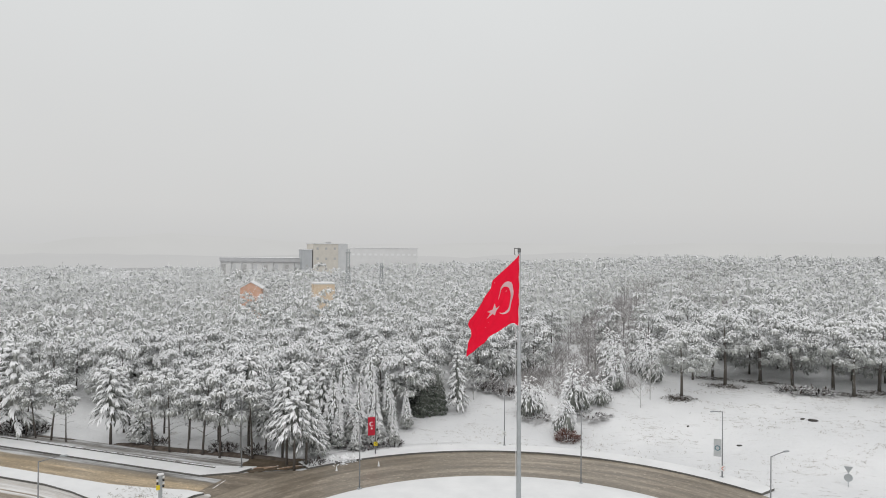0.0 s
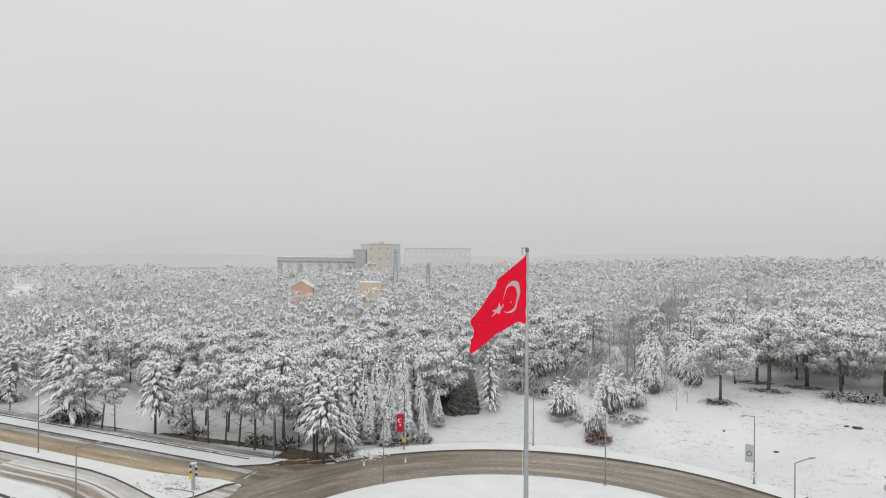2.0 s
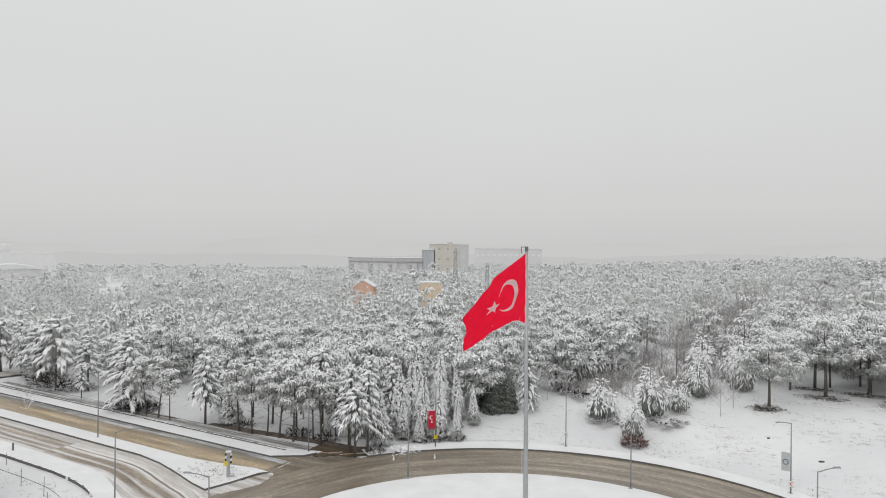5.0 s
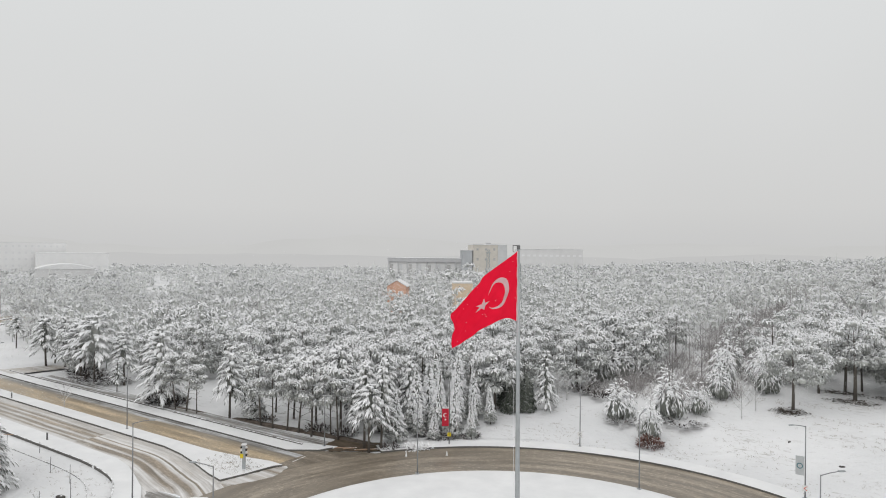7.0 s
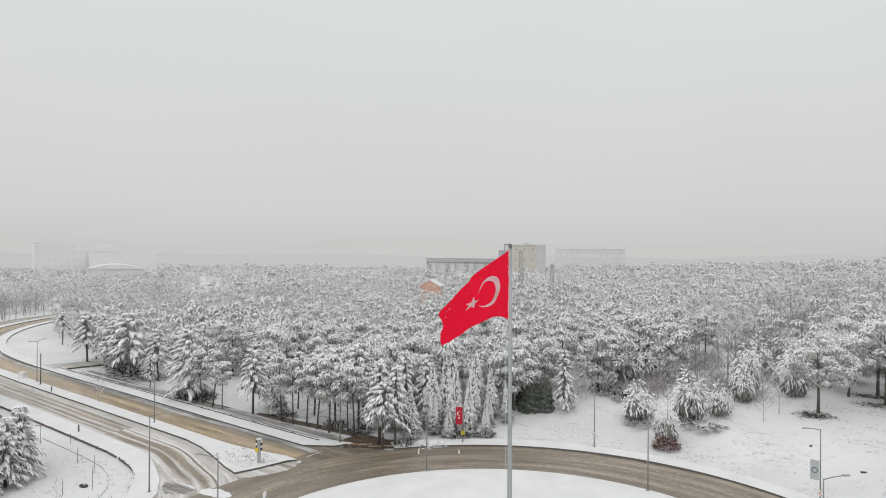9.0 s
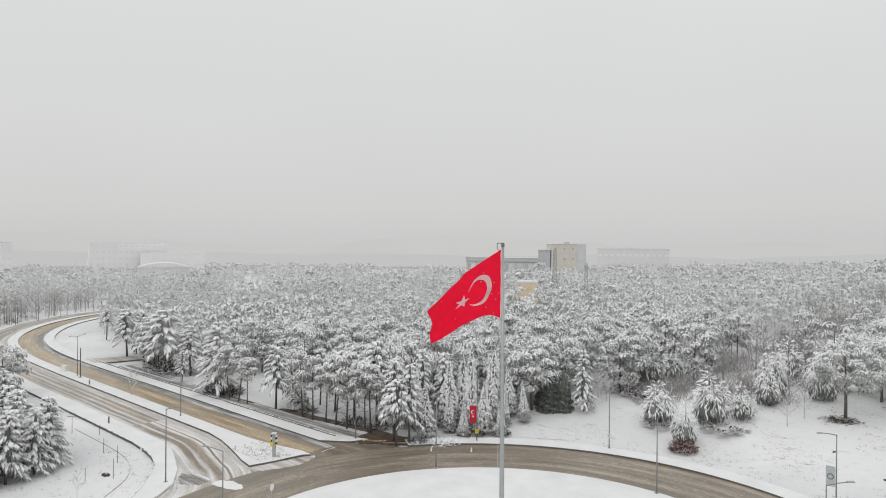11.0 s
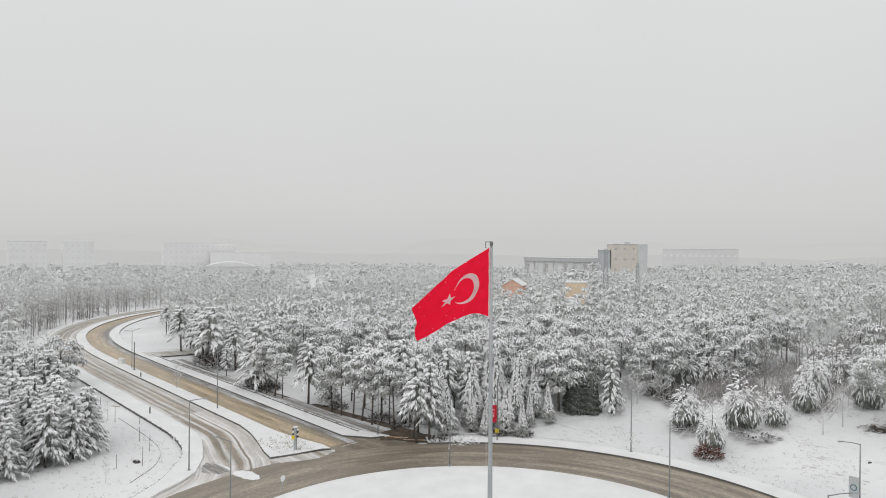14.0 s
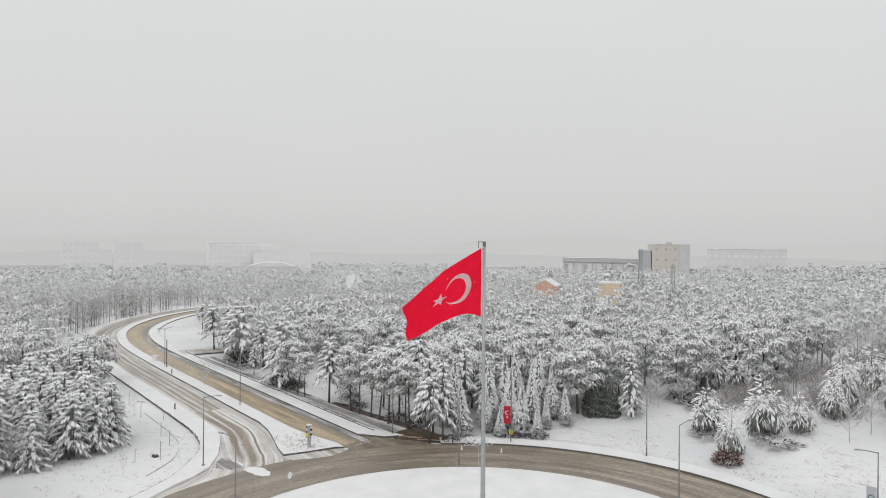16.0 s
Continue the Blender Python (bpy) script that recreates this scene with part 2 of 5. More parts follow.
def put(name, me, material, parent=None, label=""):
    me.materials.append(material)
    ob = new(name, me)
    if parent is not None:
        ob.parent = parent
    return tagged(ob, label)


def part(name, bm, material, parent, label="", smooth=False):
    me = bpy.data.meshes.new(name)
    bm.to_mesh(me)
    bm.free()
    if smooth:
        me.polygons.foreach_set("use_smooth", [True] * len(me.polygons))
    return put(name, me, material, parent, label)


def tube(points, radii, sides=8):
    """A tapered tube along points, as arrays of vertices and faces."""
    pts = [Vector(p) for p in points]
    verts, faces = [], []
    for i, p in enumerate(pts):
        way = (pts[min(i + 1, len(pts) - 1)] - pts[max(i - 1, 0)]).normalized()
        side = way.cross(Vector((0, 0, 1)) if abs(way.z) < 0.9 else Vector((1, 0, 0))).normalized()
        over = side.cross(way)
        for k in range(sides):
            a = 2 * math.pi * k / sides
            verts.append(p + radii[i] * (math.cos(a) * side + math.sin(a) * over))
    for i in range(len(pts) - 1):
        for k in range(sides):
            j = (k + 1) % sides
            faces.append((i * sides + k, i * sides + j, (i + 1) * sides + j, (i + 1) * sides + k))
    faces.append(tuple(range(sides))[::-1])
    faces.append(tuple((len(pts) - 1) * sides + k for k in range(sides)))
    return [tuple(v) for v in verts], faces


def joined(pieces):
    verts, faces = [], []
    for v, f in pieces:
        n = len(verts)
        verts += list(v)
        faces += [tuple(i + n for i in g) for g in f]
    return verts, faces


def box(bm, x0, x1, y0, y1, z0, z1, bevel=0.0):
    made = bmesh.ops.create_cube(bm, size=1.0, matrix=Matrix.Translation(((x0 + x1) / 2, (y0 + y1) / 2, (z0 + z1) / 2)) @ Matrix.Diagonal((x1 - x0, y1 - y0, z1 - z0, 1)))
    if bevel:
        edges = {e for v in made["verts"] for e in v.link_edges}
        bmesh.ops.bevel(bm, geom=list(edges), offset=bevel, segments=2, affect="EDGES")
    return bm


def boxed(x0, x1, y0, y1, z0, z1, bevel=0.0):
    return box(bmesh.new(), x0, x1, y0, y1, z0, z1, bevel)


# ---- the lie of the land ----
POLE_X, POLE_Y, RING_IN, RING_OUT = -12.45, 49.35, 25.0, 34.2


def ease(v, a, b):
    s = min(1.0, max(0.0, (v - a) / (b - a)))
    return s * s * (3 - 2 * s)


def land(x, y):
    r = math.hypot(x - POLE_X, y - POLE_Y)
    east = ease(x, -75, -2)
    bank = (0.8 + 3.3 * east) * ease(r, 37, 62) * ease(y, 66, 92) * ease(x, -130, -80)
    deep = 3.2 * ease(y, 88, 190) * ease(x, -215, -120) * ease(r, 60, 140) + (4.0 + 1.2 * ease(x, -200, 10)) * ease(y, 160, 420) * (0.25 + 0.75 * ease(x, -340, -215))
    lump = 0.18 * noise.noise((x * 0.12, y * 0.12, 3.0)) * ease(r, 36, 48) * (ease(y, 68, 80) * ease(x, -130, -100) + ease(-y, -40, -30))
    return bank + deep + lump - 0.06


def land_sheet():
    """One sheet: a fine grid round the place, and skirts of widening steps to the horizon."""
    near_x, near_y = np.arange(-300, 141, 3.0), np.arange(-40, 421, 3.0)
    far = np.array([60, 200, 500, 1200, 3000.0])
    xs = np.concatenate([near_x[0] - far[::-1], near_x, near_x[-1] + far])
    ys = np.concatenate([near_y[0] - far[::-1], near_y, near_y[-1] + far])
    verts = [(x, y, land(x, y)) for y in ys for x in xs]
    w = len(xs)
    faces = [(j * w + i, j * w + i + 1, (j + 1) * w + i + 1, (j + 1) * w + i) for j in range(len(ys) - 1) for i in range(w - 1)]
    ob = put("ground", raw("ground", verts, faces, True), M_SNOW)
    return tagged(ob, "snow-covered rolling ground with dry grass tips showing", "ground", kind="structure")


land_sheet()


def resample(points, step):
    pts = [Vector((*p, 0)) for p in points]
    out = []
    for i in range(len(pts) - 1):
        p0, p1, p2, p3 = pts[max(i - 1, 0)], pts[i], pts[i + 1], pts[min(i + 2, len(pts) - 1)]
        n = max(1, int((p2 - p1).length / step))
        for k in range(n):
            t = k / n
            q = 0.5 * (2 * p1 + (p2 - p0) * t + (2 * p0 - 5 * p1 + 4 * p2 - p3) * t * t + (3 * p1 - p0 - 3 * p2 + p3) * t**3)
            out.append((q.x, q.y))
    return out + [tuple(points[-1])]


def beside(line, off):
    out = []
    for i, p in enumerate(line):
        a, b = line[max(i - 1, 0)], line[min(i + 1, len(line) - 1)]
        dx, dy = b[0] - a[0], b[1] - a[1]
        n = math.hypot(dx, dy)
        out.append((p[0] - dy / n * off, p[1] + dx / n * off))
    return out


def sheet_between(left, right, z, across=6):
    """A sheet between two lines of equal count, with UV in metres."""
    verts, uvs, run = [], [], 0.0
    for i, (a, b) in enumerate(zip(left, right)):
        if i:
            run += math.hypot(a[0] - left[i - 1][0], a[1] - left[i - 1][1])
        wide = math.hypot(b[0] - a[0], b[1] - a[1])
        for k in range(across + 1):
            f = k / across
            verts.append((a[0] + (b[0] - a[0]) * f, a[1] + (b[1] - a[1]) * f, z))
            uvs.append((wide * f, run))
    w = across + 1
    faces = [(i * w + k, i * w + k + 1, (i + 1) * w + k + 1, (i + 1) * w + k) for i in range(len(left) - 1) for k in range(across)]
    return verts, faces, uvs


def raised(outline, top, crown, inset=0.25):
    """A raised bed with upright sides: outline counter-clockwise; the middle rises by crown."""
    bm = bmesh.new()
    low = [bm.verts.new((x, y, -0.12)) for x, y in outline]
    up = [bm.verts.new((x, y, top - 0.03)) for x, y in outline]
    cx, cy = sum(p[0] for p in outline) / len(outline), sum(p[1] for p in outline) / len(outline)
    n = len(outline)
    for i in range(n):
        bm.faces.new((low[i], low[(i + 1) % n], up[(i + 1) % n], up[i]))
    bm.faces.new(up)
    made = bmesh.ops.inset_region(bm, faces=[f for f in bm.faces if len(f.verts) == n and n > 4][:1], thickness=inset, depth=0.0)
    for v in {v for f in bm.faces if len(f.verts) == n for v in f.verts}:
        v.co.z = top + crown
    return bm


# The axis of the dual road, west from the ring and round its far bend.
AXIS = resample([(-44, 54.6), (-62, 54.7), (-92, 55.0), (-125, 55.3), (-150, 56.2), (-168, 58.6), (-184, 62.6), (-200, 69.5), (-214, 78.0), (-226, 88.0), (-238, 102.0), (-248, 122.0), (-254, 150.0)], 3.0)


def road(name, left, right, z, material, label):
    v, f, uv = sheet_between(left, right, z)
    return tagged(put(name, raw(name, v, f, False, uv), material), label, "road", kind="structure")


def arc(r, a0, a1, n):
    return [(POLE_X + r * math.cos(radians(a0 + (a1 - a0) * i / n)), POLE_Y + r * math.sin(radians(a0 + (a1 - a0) * i / n))) for i in range(n + 1)]


road("ring_road", arc(RING_IN - 0.3, 0, 360, 160), arc(RING_OUT + 0.1, 0, 360, 160), 0.012, M_RING, "wet brown asphalt roundabout carriageway with thin slush")
NORTH = [p for p in AXIS if p[0] < -47.6]
road("road_north", beside(NORTH, -1.1), beside(NORTH, -7.0), 0.004, M_TAN, "sandy brown slushy carriageway with snow along its kerb")
road("road_south", beside(AXIS, 1.1), beside(AXIS, 7.3), 0.004, M_GREY, "snowy carriageway with brown wheel tracks")


def flat(name, outline, z, material, label, cat, kind="structure"):
    bm = bmesh.new()
    bm.faces.new([bm.verts.new((x, y, z)) for x, y in outline])
    bmesh.ops.triangulate(bm, faces=bm.faces[:])
    uv = bm.loops.layers.uv.new("UVMap")
    for f in bm.faces:
        for lp in f.loops:
            lp[uv].uv = (lp.vert.co.y, lp.vert.co.x)
    return tagged(part(name, bm, material, None), label, cat, kind=kind)


flat("road_mouth", [(-66, 47.0), (-61, 46.3), (-57.7, 45.3), (-53.3, 43.5), (-49.2, 41.0), (-47.0, 38.5), (-45.6, 36.0), (-43.8, 33.8), (-40, 28.5), (-36, 33), (-36.0, 60), (-39.0, 68.0), (-43.0, 67.0), (-48.0, 64.0), (-52, 62.2), (-66, 55.0)], -0.004, M_RING, "slushy junction mouth with curved brown tyre tracks", "road")
flat("road_east", [(8, 76), (14, 79.3), (17, 82.2), (21, 86.5), (31, 98), (46, 112), (54, 106), (38, 90), (28, 76), (22, 66), (14, 68)], 0.004, M_RING, "wet brown side road leaving the roundabout", "road")


def ragged(outline, rough=0.3):
    """The same outline with a worn, uneven edge."""
    line = resample(outline + outline[:1], 0.22)[:-1]
    return [(x + rough * noise.noise((x * 1.3, y * 1.3, 1.0)) + 0.4 * rough * noise.noise((x * 4, y * 4, 2.0)), y + rough * noise.noise((x * 1.3, y * 1.3, 6.0)) + 0.4 * rough * noise.noise((x * 4, y * 4, 8.0))) for x, y in line]


# Raised beds: island, median, pavements, verge.
def bed(name, outline, top, crown, material, label, cat, inset=0.3, kerb=0.13):
    turn = sum(a[0] * b[1] - b[0] * a[1] for a, b in zip(outline, outline[1:] + outline[:1]))
    outline = outline if turn > 0 else outline[::-1]
    ob = tagged(part(name, raised(outline, top, crown, inset), material, None, smooth=False), label, cat, kind="structure")
    if kerb:
        ring = outline + outline[:1]
        v, f = [], []
        inner = beside(ring, kerb)
        inner[0] = inner[-1] = tuple((a + b) / 2 for a, b in zip(inner[0], inner[-1]))
        outer = beside(ring, -0.02)
        outer[0] = outer[-1] = tuple((a + b) / 2 for a, b in zip(outer[0], outer[-1]))
        for a, b in zip(outer, inner):
            v += [(*a, -0.1), (*a, top + 0.012), (*b, top + 0.012)]
        for i in range(len(ring) - 1):
            f += [(3 * i, 3 * i + 3, 3 * i + 4, 3 * i + 1), (3 * i + 1, 3 * i + 4, 3 * i + 5, 3 * i + 2)]
        put("kerb", raw("kerb", v, f), M_KERB, ob)
    return ob


def island_bed():
    verts, faces, n = [], [], 120
    rings = [(RING_IN, -0.1), (RING_IN, 0.14), (RING_IN - 0.25, 0.2), (RING_IN - 1.5, 0.32), (18, 0.55), (10, 0.85), (3, 1.0)]
    for r, z in rings:
        for p in arc(r, 0, 360 * (n - 1) / n, n - 1):
            verts.append((*p, z + (0.05 * noise.noise((p[0] * 0.3, p[1] * 0.3, 0)) if r < 24 else 0)))
    for i in range(len(rings) - 1):
        for k in range(n):
            j = (k + 1) % n
            faces.append((i * n + k, i * n + j, (i + 1) * n + j, (i + 1) * n + k))
    faces.append(tuple((len(rings) - 1) * n + k for k in range(n)))
    tagged(put("island", raw("island", verts, faces, True), M_ISLAND), "round traffic island under smooth white snow", "traffic island", kind="structure")


island_bed()
MED_L = [p for p in beside(AXIS, 1.15) if p[0] < -63]
MED_R = [p for p in beside(AXIS, -1.15) if p[0] < -56]
bed("median", [(-47.0, 57.2), (-49.2, 57.3), (-53.5, 56.4)] + MED_R + MED_L[::-1] + [(-60.0, 52.9), (-56.1, 51.9), (-51.1, 50.4), (-48.6, 49.9), (-48.0, 52.9), (-47.6, 56.4)], 0.20, 0.05, M_PACKED, "snow-covered median strip with a widened splitter nose", "median")
PAVE_A = [p for p in beside(AXIS, -6.95) if p[0] < -50]
PAVE_B = [p for p in beside(AXIS, -9.35) if p[0] < -52]
bed("pavement_north", [(-47.8, 63.9), (-46.9, 66.2)] + PAVE_B + PAVE_A[::-1], 0.20, 0.03, M_PACKED, "narrow snow-covered pavement between road and wood", "pavement")
SOUTH_A = [p for p in beside(AXIS, 7.3) if p[0] < -64]
SOUTH_B = [p for p in beside(AXIS, 10.1) if p[0] < -66]
bed("pavement_south", [(-60.7, 46.6), (-65.0, 47.2)][::-1][1:] + [(-65.0, 47.2)] * 0 + SOUTH_A + SOUTH_B[::-1] + [(-61.6, 44.0), (-58.4, 43.3), (-55.6, 42.0), (-52.1, 39.6), (-48.6, 36.8), (-45.5, 33.0), (-42, 28.0), (-40.5, 28.8), (-43.9, 34.0), (-45.7, 36.3), (-47.1, 38.7), (-49.2, 41.2), (-53.3, 43.7), (-57.7, 45.5)], 0.20, 0.03, M_PACKED, "wide snow-covered pavement curving towards the roundabout", "pavement", kerb=0)
bed("verge", arc(RING_OUT, 55, 147, 60) + arc(RING_OUT + 2.6, 147, 55, 60), 0.20, 0.02, M_PACKED, "snowy verge and kerb round the roundabout", "verge")

TURN_OUT = resample([(-76, 47.3), (-69, 47.2), (-65, 47.1), (-60.7, 46.4), (-57.7, 45.4), (-53.3, 43.6), (-49.2, 41.1), (-47.0, 38.6), (-45.6, 36.2), (-43.8, 33.9), (-40, 28.6), (-37, 24)], 0.5)
TURN_IN = resample([(-76, 53.6), (-70, 53.5), (-64, 53.4), (-60, 52.9), (-56, 51.9), (-51, 50.4), (-48.4, 49.7), (-43, 47.0), (-39.5, 43.0), (-37.5, 38), (-35, 32), (-33, 28)], 0.5)


def evenly(line, n):
    run = np.concatenate([[0], np.cumsum([math.dist(a, b) for a, b in zip(line, line[1:])])])
    at = np.linspace(0, run[-1], n)
    return list(zip(np.interp(at, run, [p[0] for p in line]), np.interp(at, run, [p[1] for p in line])))


M_TURN = slush_road("turning_tracks", (0.24, 0.195, 0.145), (0.40, 0.33, 0.25), 0.34, 0.54, 0.5, tracks=((2.3, 0.2), (3.5, 0.7), (4.9, 0.6)), bare=0.27, lying=(0.72, 0.71, 0.70))
road("turning_lane", evenly(TURN_IN, 50), evenly(TURN_OUT, 50), 0.008, M_TURN, "curving slushy lane with brown tyre tracks into the roundabout")
M_PATH = slush_road("wet_footpath", (0.19, 0.175, 0.155), (0.30, 0.28, 0.25), 0.46, 0.58, 0.9)
PATH_A = [p for p in beside(AXIS, -9.75) if -128 < p[0] < -46]
PATH_B = [p for p in beside(AXIS, -12.9) if -128 < p[0] < -46]
road("footpath", PATH_A, PATH_B, 0.03, M_PATH, "wet grey footpath half covered with snow")
flat("driveway", [(-138.5, 64.0), (-131.5, 63.6), (-129.8, 66.0), (-129.0, 72.5), (-127.0, 79.0), (-131.5, 79.0), (-135.5, 72.0), (-137.0, 66.5)], 0.245, M_GREY, "snowy grey driveway leading into the wood", "road")
M_SOIL = plain("dark_soil", (0.12, 0.10, 0.085), 0.95, 0, 0.4, 1.5, 0.6)


def ridge(name, line, wide, high, material, label, cat):
    """A low uneven bank along a line."""
    v, f, n = [], [], 7
    left, right = beside(line, -wide / 2), beside(line, wide / 2)
    for i, (a, b) in enumerate(zip(left, right)):
        taper = min(1, i / 4, (len(line) - 1 - i) / 4) if len(line) > 8 else 1
        for k in range(n):
            t = k / (n - 1)
            x, y = a[0] + (b[0] - a[0]) * t, a[1] + (b[1] - a[1]) * t
            v.append((x, y, land(x, y) + high * taper * math.sin(math.pi * t) * (0.7 + 0.6 * noise.noise((x * 0.8, y * 0.8, 5))) - 0.02))
    f = [(i * n + k, i * n + k + 1, (i + 1) * n + k + 1, (i + 1) * n + k) for i in range(len(line) - 1) for k in range(n - 1)]
    return tagged(put(name, raw(name, v, f, True), material), label, cat, kind="structure")


flat("snow_patch", ragged([(-46.9, 45.7), (-45.2, 46.3), (-43.6, 46.0), (-43.1, 45.3), (-44.6, 44.5), (-46.3, 44.1), (-47.0, 44.8)]), 0.018, M_PACKED, "patch of snow left between tyre tracks", "snow patch")
flat("bare_asphalt", ragged([(-52.2, 43.6), (-50.6, 44.6), (-48.4, 44.9), (-47.5, 44.0), (-47.3, 43.3), (-49.0, 42.0), (-50.6, 42.6)]), 0.018, M_PATH, "bare wet grey asphalt beside the pavement", "road patch")
flat("nose_slush", ragged([(-48.5, 49.3), (-46.9, 50.0), (-45.7, 52.0), (-45.3, 54.6), (-46.0, 56.9), (-47.0, 57.4), (-47.8, 54.0), (-48.2, 51.2)]), 0.018, M_GREY, "thin slush spread round the median nose", "slush")
ridge("soil_bank", resample([(-70, 68.1), (-62, 68.6), (-54, 69.4), (-47.5, 69.9), (-42.5, 69.6)], 0.8), 1.7, 0.4, M_SOIL, "low bare bank of dark soil under the trees", "bank")
for k, r in enumerate((36.4, 37.1, 38.3)):
    road("snow_rut_%d" % (k + 1), arc(r, 147 - 3 * k, 104 + 5 * k, 40), arc(r + 0.16, 147 - 3 * k, 104 + 5 * k, 40), 0.17, M_DIRT, "thin worn rut in the snow beside the roundabout")
flat("muddy_corner", ragged([(-49.3, 66.6), (-47.2, 64.6), (-45.0, 65.9), (-42.4, 67.6), (-39.6, 70.4), (-42, 71.2), (-46, 70.4), (-49.3, 69.4)]), 0.05, plain("trodden_mud", (0.12, 0.095, 0.07), 0.8, 0, 0.35, 1.2, 0.5), "trodden brown mud at the corner of the wood", "mud")
ridge("snow_windrow", resample([(-47.2, 57.7), (-47.6, 60.5), (-48.0, 63.5)], 0.5), 0.35, 0.12, M_PACKED, "thin windrow of snow across the road mouth", "snow ridge")
ridge("snow_line", resample([(-47.6, 59.6), (-56, 59.35), (-67, 59.4), (-80, 59.8)], 0.8), 0.24, 0.05, M_PACKED, "thin line of snow left between two lanes", "snow ridge")
ridge("soil_bank_west", resample([(-96, 67.6), (-90, 67.3), (-82, 67.1), (-74, 67.6)], 0.8), 0.8, 0.25, M_SOIL, "low bare bank of dark soil beside the path", "bank")


def low_kerb(name, line, wide, high, label):
    left, right = beside(line, wide / 2), beside(line, -wide / 2)
    v, f = [], []
    for a, b in zip(left, right):
        za, zb = land(*a), land(*b)
        v += [(*a, za - 0.1), (*a, za + high), (*b, zb + high), (*b, zb - 0.1)]
    for i in range(len(line) - 1):
        for k in range(3):
            f.append((4 * i + k, 4 * i + k + 1, 4 * i + k + 5, 4 * i + k + 4))
    f += [(0, 1, 2, 3), tuple(4 * (len(line) - 1) + k for k in (3, 2, 1, 0))]
    return tagged(put(name, raw(name, v, f), M_KERB), label, "kerb", kind="structure")


low_kerb("path_kerb", [p for p in beside(AXIS, -9.5) if -80 < p[0] < -49], 0.22, 0.42, "dark kerb between pavement and footpath")
low_kerb("path_kerb_west", [p for p in beside(AXIS, -9.5) if -136 < p[0] < -82], 0.22, 0.42, "dark kerb between pavement and footpath")
low_kerb("garden_kerb", SOUTH_B[::-1] + resample([(-64.0, 44.35), (-61.6, 44.0), (-58.4, 43.3), (-55.6, 42.0), (-52.1, 39.6), (-48.6, 36.8), (-45.5, 33.0), (-42, 28.0)], 0.8), 0.14, 0.32, "dark kerb between pavement and snowy garden")
low_kerb("garden_edging", resample([(-80, 42.2), (-67.3, 42.1), (-61.2, 41.5), (-57.7, 40.3), (-54.5, 38.4), (-51, 35)], 1.0), 0.08, 0.06, "thin stone edging half buried in snow")


# ---- trees ----
def fingers(roots, ways, length, width, thick, sag, slight=False):
    """Drooping snow-laden shoots: five points each, heaviest towards the tip, hollow beneath; slight ones have four."""
    n = len(roots)
    side = np.cross(ways, (0, 0, 1.0))
    side /= np.linalg.norm(side, axis=1, keepdims=True) + 1e-9
    over = np.cross(side, ways)
    mid = roots + ways * (0.6 * length)[:, None] - np.array((0, 0, 1.0)) * (0.25 * sag * length)[:, None]
    tip = roots + ways * length[:, None] - np.array((0, 0, 1.0)) * (sag * length)[:, None]
    w, t = width[:, None], thick[:, None]
    if slight:
        v = np.stack([roots, mid - side * w - over * t, mid + side * w - over * t, tip], 1).reshape(-1, 3)
        return v, (np.arange(n)[:, None, None] * 4 + np.array([(0, 3, 1), (0, 2, 3)])).reshape(-1, 3)
    v = np.stack([roots, mid - side * w - over * t * 0.4, mid + over * t, mid + side * w - over * t * 0.4, tip], 1).reshape(-1, 3)
    f = np.array([(0, 2, 1), (0, 3, 2), (4, 1, 2), (4, 2, 3)])
    return v, (np.arange(n)[:, None, None] * 5 + f).reshape(-1, 3)


def away(az, rise):
    return np.stack([np.cos(az) * np.cos(rise), np.sin(az) * np.cos(rise), np.sin(rise)], 1)


def layered(layers):
    """Joins (vertices, triangles, slot) layers into one crown."""
    vs, fs, ks, n = [], [], [], 0
    for v, f, slot in layers:
        vs.append(v), fs.append(f + n), ks.append(np.full(len(f), slot))
        n += len(v)
    return np.concatenate(vs), np.concatenate(fs), np.concatenate(ks)


def combed(rng, at, wide, tall, per, size, fat, top, low, lift, sag, stray=0.0, slight=False):
    """Shoots combed outwards and down over domes at the given places, between two heights of the dome."""
    n = len(at) * per
    j = np.repeat(np.arange(len(at)), per)
    c = rng.uniform(low, top, n)
    s, az = np.sqrt(1 - c * c), rng.random(n) * 6.283
    out = np.stack([s * np.cos(az), s * np.sin(az), c], 1)
    along = np.stack([c * np.cos(az), c * np.sin(az), -s], 1)
    place = at[j] + out * np.stack([wide[j], wide[j], tall[j]], 1) * rng.uniform(0.82, 1.1, (n, 1))
    way = along + (lift * rng.uniform(0.5, 1.7, n))[:, None] * out + rng.normal(0, stray, (n, 3))
    way /= np.linalg.norm(way, axis=1, keepdims=True)
    ln = size * rng.uniform(0.65, 1.35, n)
    return fingers(place - way * (0.5 * ln)[:, None], way, ln, fat * ln * rng.uniform(0.8, 1.25, n), 0.8 * fat * ln, rng.uniform(0.4, 1.4, n) * sag, slight)


CORE = bmesh.new()
bmesh.ops.create_icosphere(CORE, subdivisions=1, radius=1.0)
CORE_V, CORE_F = np.array([tuple(v.co) for v in CORE.verts]), np.array([[v.index for v in f.verts] for f in CORE.faces])
CORE.free()


